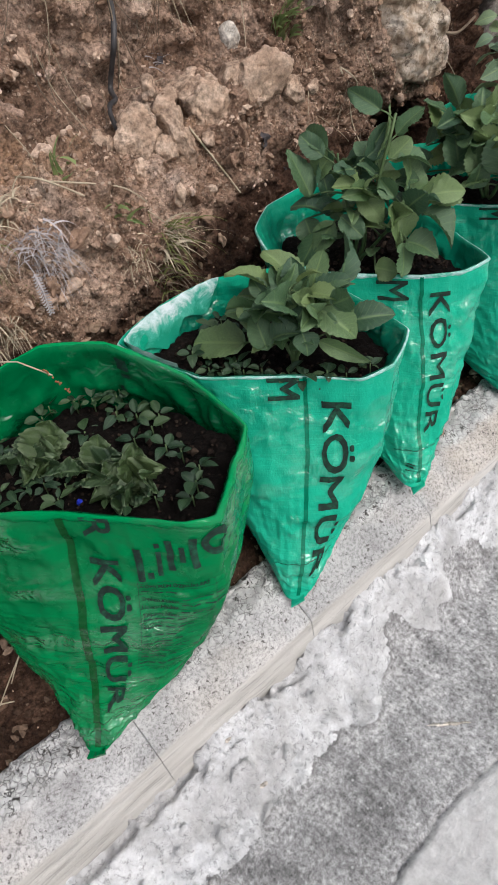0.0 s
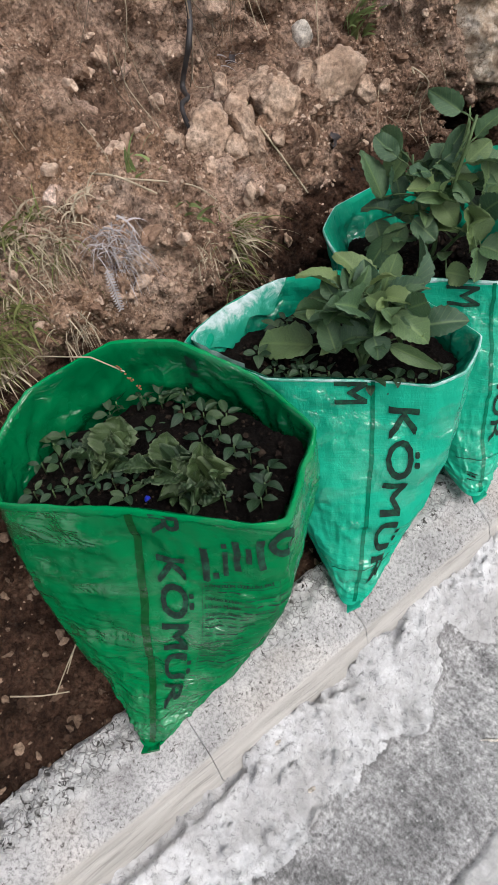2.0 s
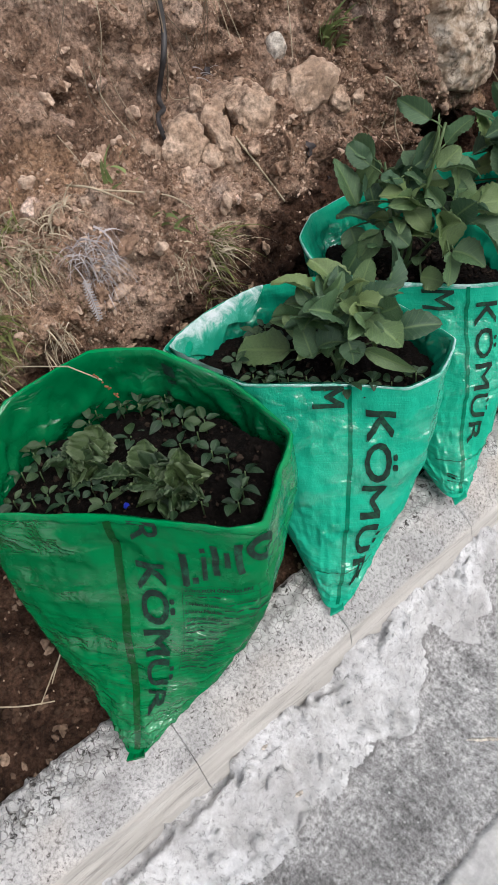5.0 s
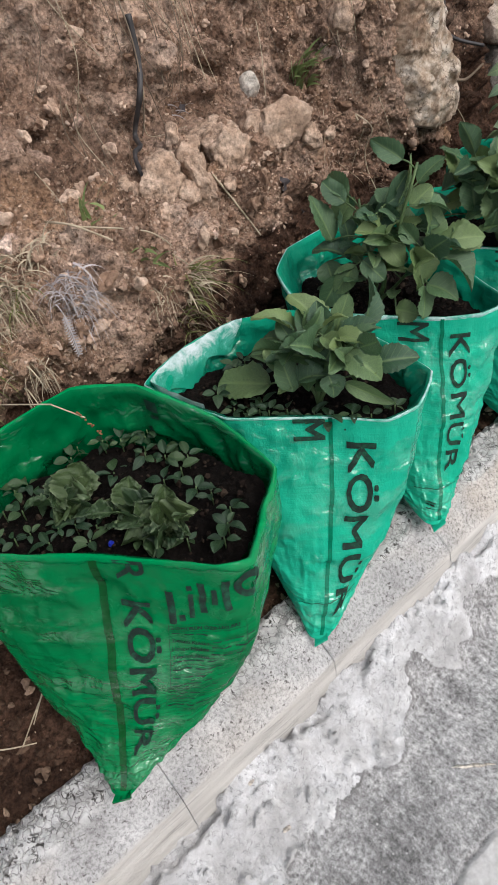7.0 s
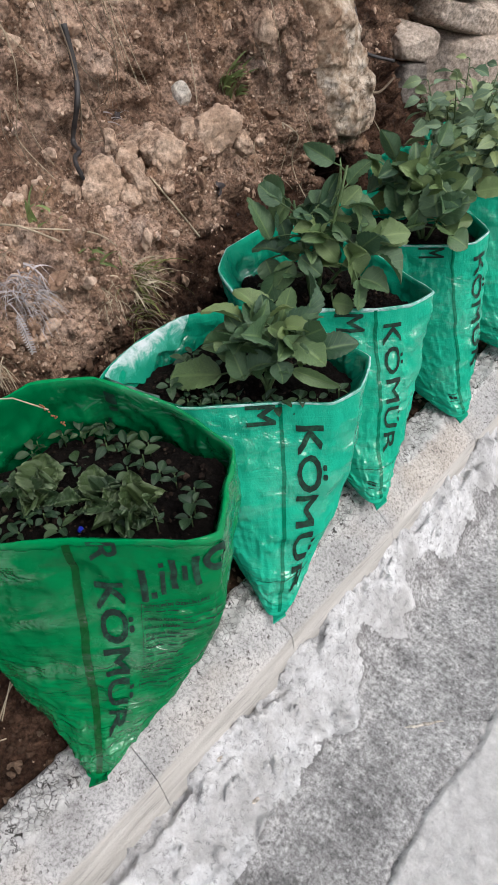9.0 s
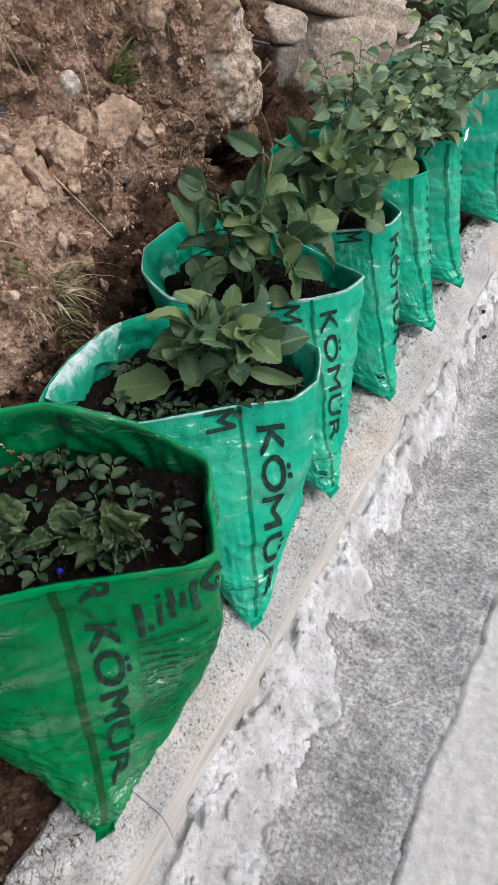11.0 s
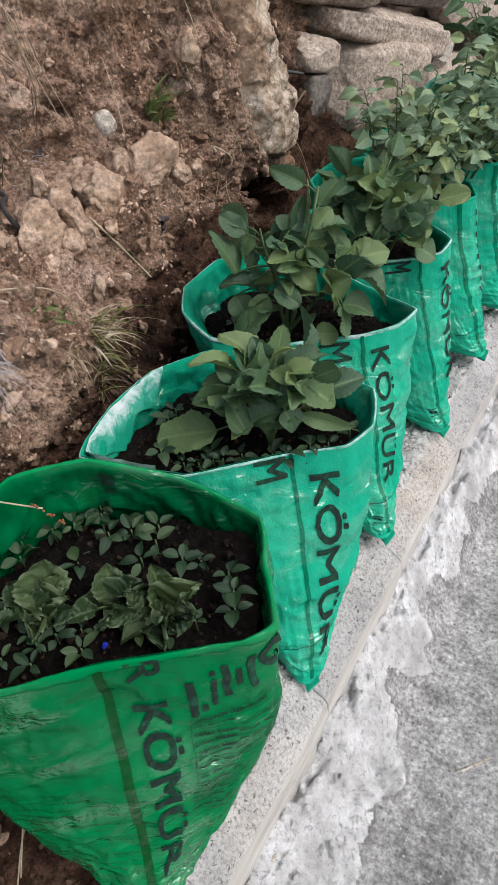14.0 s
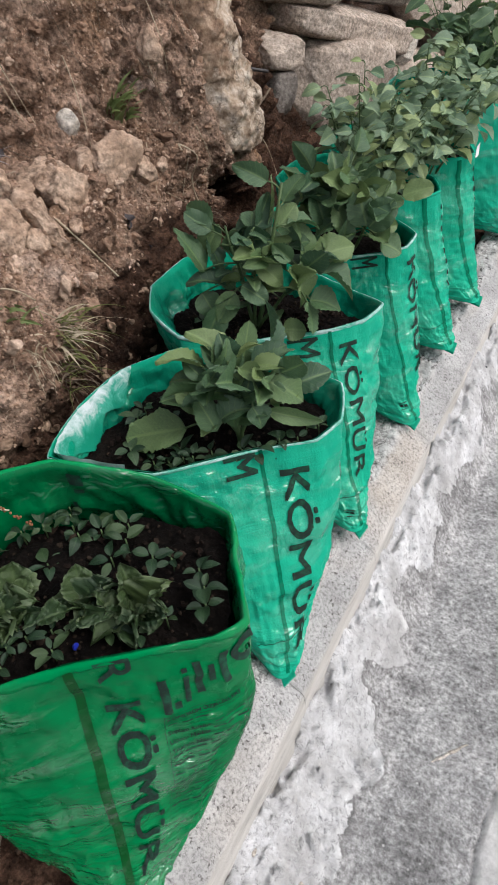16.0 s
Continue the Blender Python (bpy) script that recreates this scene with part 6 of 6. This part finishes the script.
blade_tuft("dry_grass_tuft", "dry straw-coloured grass tuft hanging on the bank", 1.262, 5.55, 60, .075, M_STRAW, 81, 0.1, 1.5, .0013, 0.7, M_GRASS)
blade_tuft("dry_grass_tuft", "dry straw-coloured grass tuft on the bank", 1.20, 5.3, 46, .075, M_STRAW, 82, 0.1, 1.4, .0013, 0.8)
blade_tuft("grass_tuft", "yellowish green grass tuft on the bank", 1.19, 6.05, 50, .08, M_GRASS, 83, 0.6, 0.8, .002, 0.7, M_STRAW)
blade_tuft("grass_tuft", "yellowish green grass tuft beside the sack", 1.10, 4.9, 50, .08, M_GRASS, 84, 0.5, 0.9, .0026, 0.8)
blade_tuft("grass_tuft", "yellowish green grass tuft beside the sack", 1.04, 4.5, 50, .08, M_GRASS, 85, 0.5, 0.9, .0026, 0.8, M_STRAW)
blade_tuft("dry_grass_tuft", "dense dry grass hanging on the bank", 1.14, 5.5, 60, .075, M_STRAW, 101, 0.1, 1.4, .0014, 0.8, M_GRASS)
blade_tuft("dry_grass_tuft", "dense dry grass hanging on the bank", 1.08, 6.0, 60, .075, M_STRAW, 102, 0.3, 1.2, .0015, 0.8, M_GRASS)
blade_tuft("dry_grass_tuft", "dry straw-coloured grass low on the bank", 1.22, 4.8, 46, .075, M_STRAW, 103, 0.0, 1.6, .0012, 0.7)
blade_tuft("grass_tuft", "thin green and dry grass at the foot of the bank", 1.565, 4.75, 60, .085, M_GRASS, 86, 0.5, 0.8, .0014, 0.7, M_STRAW)
blade_tuft("grass_tuft", "thin dark green grass at the foot of the bank", 1.525, 4.1, 60, .075, M_GRASS, 87, 0.4, 0.9, .0014, 0.8, M_ROOT)
blade_tuft("dry_grass_tuft", "sparse dry grass under the bank ledge", 1.47, 4.9, 40, .05, M_STRAW, 88, 0.0, 1.6, .001, 0.9)
blade_tuft("grass_tuft", "small green plant growing on the bank", 2.055, 7.0, 40, .075, M_WEED, 89, 0.9, 0.4, .0045, 0.6)
blade_tuft("grass_tuft", "tiny green weed on the bank", 1.44, 6.15, 14, .045, M_WEED, 90, 0.7, 0.5, .004, 0.8)
blade_tuft("grass_tuft", "tiny green weed on the bank", 1.478, 5.35, 12, .036, M_WEED, 91, 0.4, 0.6, .004, 0.8)
blade_tuft("grass_tuft", "tiny weed inside the hollow of the bank", 2.38, 5.3, 10, .045, M_WEED, 92, 0.8, 0.4, .004, 0.6)
blade_tuft("withered_weed", "withered grey weed on the bank", 1.78, 7.2, 22, .035, M_GREYFERN, 93, 0.5, 0.6, .0012, 1.0)
blade_tuft("withered_weed", "matted grey withered fibres hanging on the bank", 1.345, 5.25, 50, .065, M_GREYFERN, 94, -0.2, 1.4, .0010, 0.9)
blade_tuft("dry_grass_tuft", "dry grass blades in the gully by the boulder", 2.66, 5.9, 26, .09, M_STRAW, 95, 0.2, 1.2, .0012, 0.8)
blade_tuft("withered_weed", "tangle of fine dry stems over the bank foot", 2.19, 4.5, 40, .06, M_ROOT, 96, 0.3, 0.8, .0008, 1.0)


def fern():
    p, n = bank_point(1.296, 5.0, 0.022)
    ob = empty("withered_fern", *p)
    tagged(ob, "withered grey fern frond hanging on the bank", "fern")
    part("stalk", tube([(0, 0, .035), (.008, 0, .01), (.012, -.002, -.03)], 0.0016, 5), M_GREYFERN, ob)
    for k in range(15):
        f = k / 14
        c = Vector((.002 + .012 * f, -.002 * f, .035 - .062 * f))
        w = 0.0125 * (0.55 + 0.9 * f - 0.95 * f * f)
        for sgn in (-1, 1):
            bm = bmesh.new()
            d = Vector((0.1, sgn, -0.25)).normalized()
            up = Vector((0, 0, 0.0013))
            vs = [bm.verts.new(q) for q in (c + up, c + d * w * 0.6 + up * 1.2 + Vector((.003, 0, 0)), c + d * w, c + d * w * 0.6 - up * 1.2 + Vector((.003, 0, 0)), c - up)]
            bm.faces.new(vs)
            part("leaflet", bm, M_GREYFERN, ob)


fern()
blade_tuft("withered_weed", "tangle of curled grey withered fibres on the bank", 1.315, 5.45, 70, .055, M_GREYFERN, 181, 0.1, 1.0, .0009, 1.1)
blade_tuft("withered_weed", "tangle of curled grey withered fibres on the bank", 1.335, 5.15, 50, .045, M_GREYFERN, 182, 0.0, 1.2, .0008, 1.0)
GRASSES = [
    (1.25, 6.3, 70, .075, M_GRASS, M_STRAW, 121, 0.5), (1.20, 5.9, 70, .07, M_GRASS, M_STRAW, 122, 0.3),
    (1.145, 5.0, 60, .075, M_GRASS, None, 123, 0.5), (1.10, 4.6, 60, .075, M_GRASS, M_STRAW, 124, 0.5),
    (1.275, 5.75, 36, .085, M_STRAW, None, 125, -0.2), (1.245, 5.75, 36, .085, M_STRAW, None, 126, -0.2),
    (1.325, 6.0, 50, .06, M_STRAW, None, 127, 0.3), (1.344, 5.5, 60, .055, M_GREYFERN, None, 128, -0.1),
    (1.55, 4.5, 50, .06, M_GRASS, M_STRAW, 129, 0.4),
]
for y, s, n, length, m1, m2, seed, up in GRASSES:
    blade_tuft("grass_tuft" if m1 is M_GRASS else "dry_grass_tuft", "bushy yellowish green grass tuft growing from the bank" if m1 is M_GRASS else "bleached dry grass blades hanging from the bank", y, s, n, length, m1, seed, up, 1.1, .0024 if m1 is M_GRASS else .0016, 0.8, m2)

# thin stalk with a reddish seed head that leans over the first sack
stalk = empty("seed_stalk", -.40, 1.08, .66)
tagged(stalk, "thin dry stalk with a reddish seed head over the sack", "weed")
part("stem", tube([(0, 0, 0), (.06, .05, .055), (.13, .10, .062), (.17, .125, .045)], .0011, 5), M_STRAW, stalk)
rng_seed = random.Random(5)
for k in range(14):
    bm = bmesh.new()
    bmesh.ops.create_icosphere(bm, subdivisions=1, radius=0.0018)
    bmesh.ops.translate(bm, verts=bm.verts, vec=(.16 + .0022 * k + rng_seed.uniform(-.003, .003), .12 + .001 * k, .050 - .0022 * k + rng_seed.uniform(-.004, .004)))
    part("seed", bm, M_RUSTY, stalk)

# ---- small things ----
scrap = rock_mesh("plastic_scrap", (.006, .010, .014), 3, 0.05)
ob = tagged(add_mesh("plastic_scrap", scrap, M_BLUE), "bright blue plastic scrap in the soil", "scrap")
ob.location = (-.117, 1.14, K1.soil_z + .012)


def lump(x, y, size, material, label, seed, category, z=0.0):
    ob = add_mesh("coal_lump" if material is M_COAL else "stone", rock_mesh("lump", size, seed, 0.14, 0.5, 2), material)
    ob.location = (x, y, z + size[2] * 0.42)
    return tagged(ob, label, category)


def ground_height(x, y):
    return float(fillet_top(y) * smooth(0.16, 0.02, x) ** 1.4)


for x, y, size, seed in [(.06, 2.60, .016, 1), (.085, 2.55, .018, 2), (.105, 2.72, .030, 3), (.075, 2.80, .012, 4), (.06, 2.42, .008, 5)]:
    lump(x, y, (size, size * 1.15, size * 0.7), M_COAL, "small black coal lump lying on the road", seed, "coal lump", ground_height(x, y) + .004)
for x, y, size, seed in [(.12, 1.155, .016, 11), (.05, 1.15, .012, 12), (-.12, 2.02, .02, 13), (-.06, 1.83, .018, 14), (-.05, 1.79, .012, 15)]:
    lump(x, y, (size, size * 1.2, size * 0.6), M_WHITESTONE if x > 0 else M_CLAY, "small stone lying by the kerb", seed, "stone", ground_height(x, y) if x > 0 else .236)
# pale scrape of plaster on the road
bm = bmesh.new()
bmesh.ops.create_icosphere(bm, subdivisions=3, radius=0.5)
for v in bm.verts:
    v.co = (v.co.x * 0.006 * (1 + 0.5 * math.sin(v.co.y * 17)), v.co.y * 0.075 + 0.006 * math.sin(v.co.x * 5), v.co.z * 0.004)
plaster = part("plaster_flake", bm, M_WHITESTONE, None)
plaster.matrix_world = pose(.266, 1.466, .0005, 0, 0, -38)
tagged(plaster, "thin white plaster flake stuck on the road", "plaster")

tag = tagged(add_mesh("white_tag", grid_mesh("white_tag", np.array([[[0.001 * math.sin(5 * u) , 0.022 * u, -0.022 * v + 0.003 * u] for u in np.linspace(-0.6, 0.6, 5)] for v in np.linspace(-0.6, 0.6, 5)])), M_WHITE), "small white paper tag on the sack rim", "tag")
tag.location = (-.062, 2.535, .635)

for label, path in [
    ("broken dry straw on the dark soil", [(1.02, 1.55, .004), (0.985, 1.3, .008), (0.93, 1.05, .004)]),
    ("broken dry straw on the dark soil", [(1.0, 1.35, .004), (0.96, 1.2, .01), (0.90, 0.9, .004)]),
    ("broken dry straw on the dark soil", [(0.84, 1.2, .004), (0.88, 1.0, .006), (0.92, 0.85, .003)]),
]:
    strand("straw", label, path, .0016, M_STRAW, "straw", 0.003, 5)

# soil crumbs inside the first two sacks
for k, seed in ((K1, 71), (K2, 72), (K3, 73)):
    rng = np.random.RandomState(seed)
    base_bm = bmesh.new()
    bmesh.ops.create_icosphere(base_bm, subdivisions=1, radius=0.5)
    tv = np.array([v.co[:] for v in base_bm.verts])
    tf = np.array([[v.index for v in f.verts] for f in base_bm.faces])
    base_bm.free()
    verts, faces = [], []
    u, r = rng.rand(420), np.sqrt(rng.rand(420)) * 0.88
    rim = k.at(u, np.full(420, 0.80), out=-0.012)
    c = rim[:, :2].mean(0)
    for i in range(420):
        size = 0.003 + 0.009 * rng.rand() ** 3
        at = np.array([*(c + (rim[i, :2] - c) * r[i]), k.soil_z + 0.012 * (1 - r[i]) + 0.003])
        verts.append(tv * (1 + 0.8 * vnoise(tv * 2.6 + i, seed))[:, None] * size * rng.uniform(0.6, 1.3, 3) + at)
        faces.append(tf + len(tv) * i)
    me = bpy.data.meshes.new("soil_crumbs")
    me.from_pydata(np.concatenate(verts).tolist(), [], np.concatenate(faces).tolist())
    tagged(add_mesh("soil_crumbs", me, M_CRUMB), "dark crumbs of soil lying in the sack", "soil crumbs", kind="stuff")
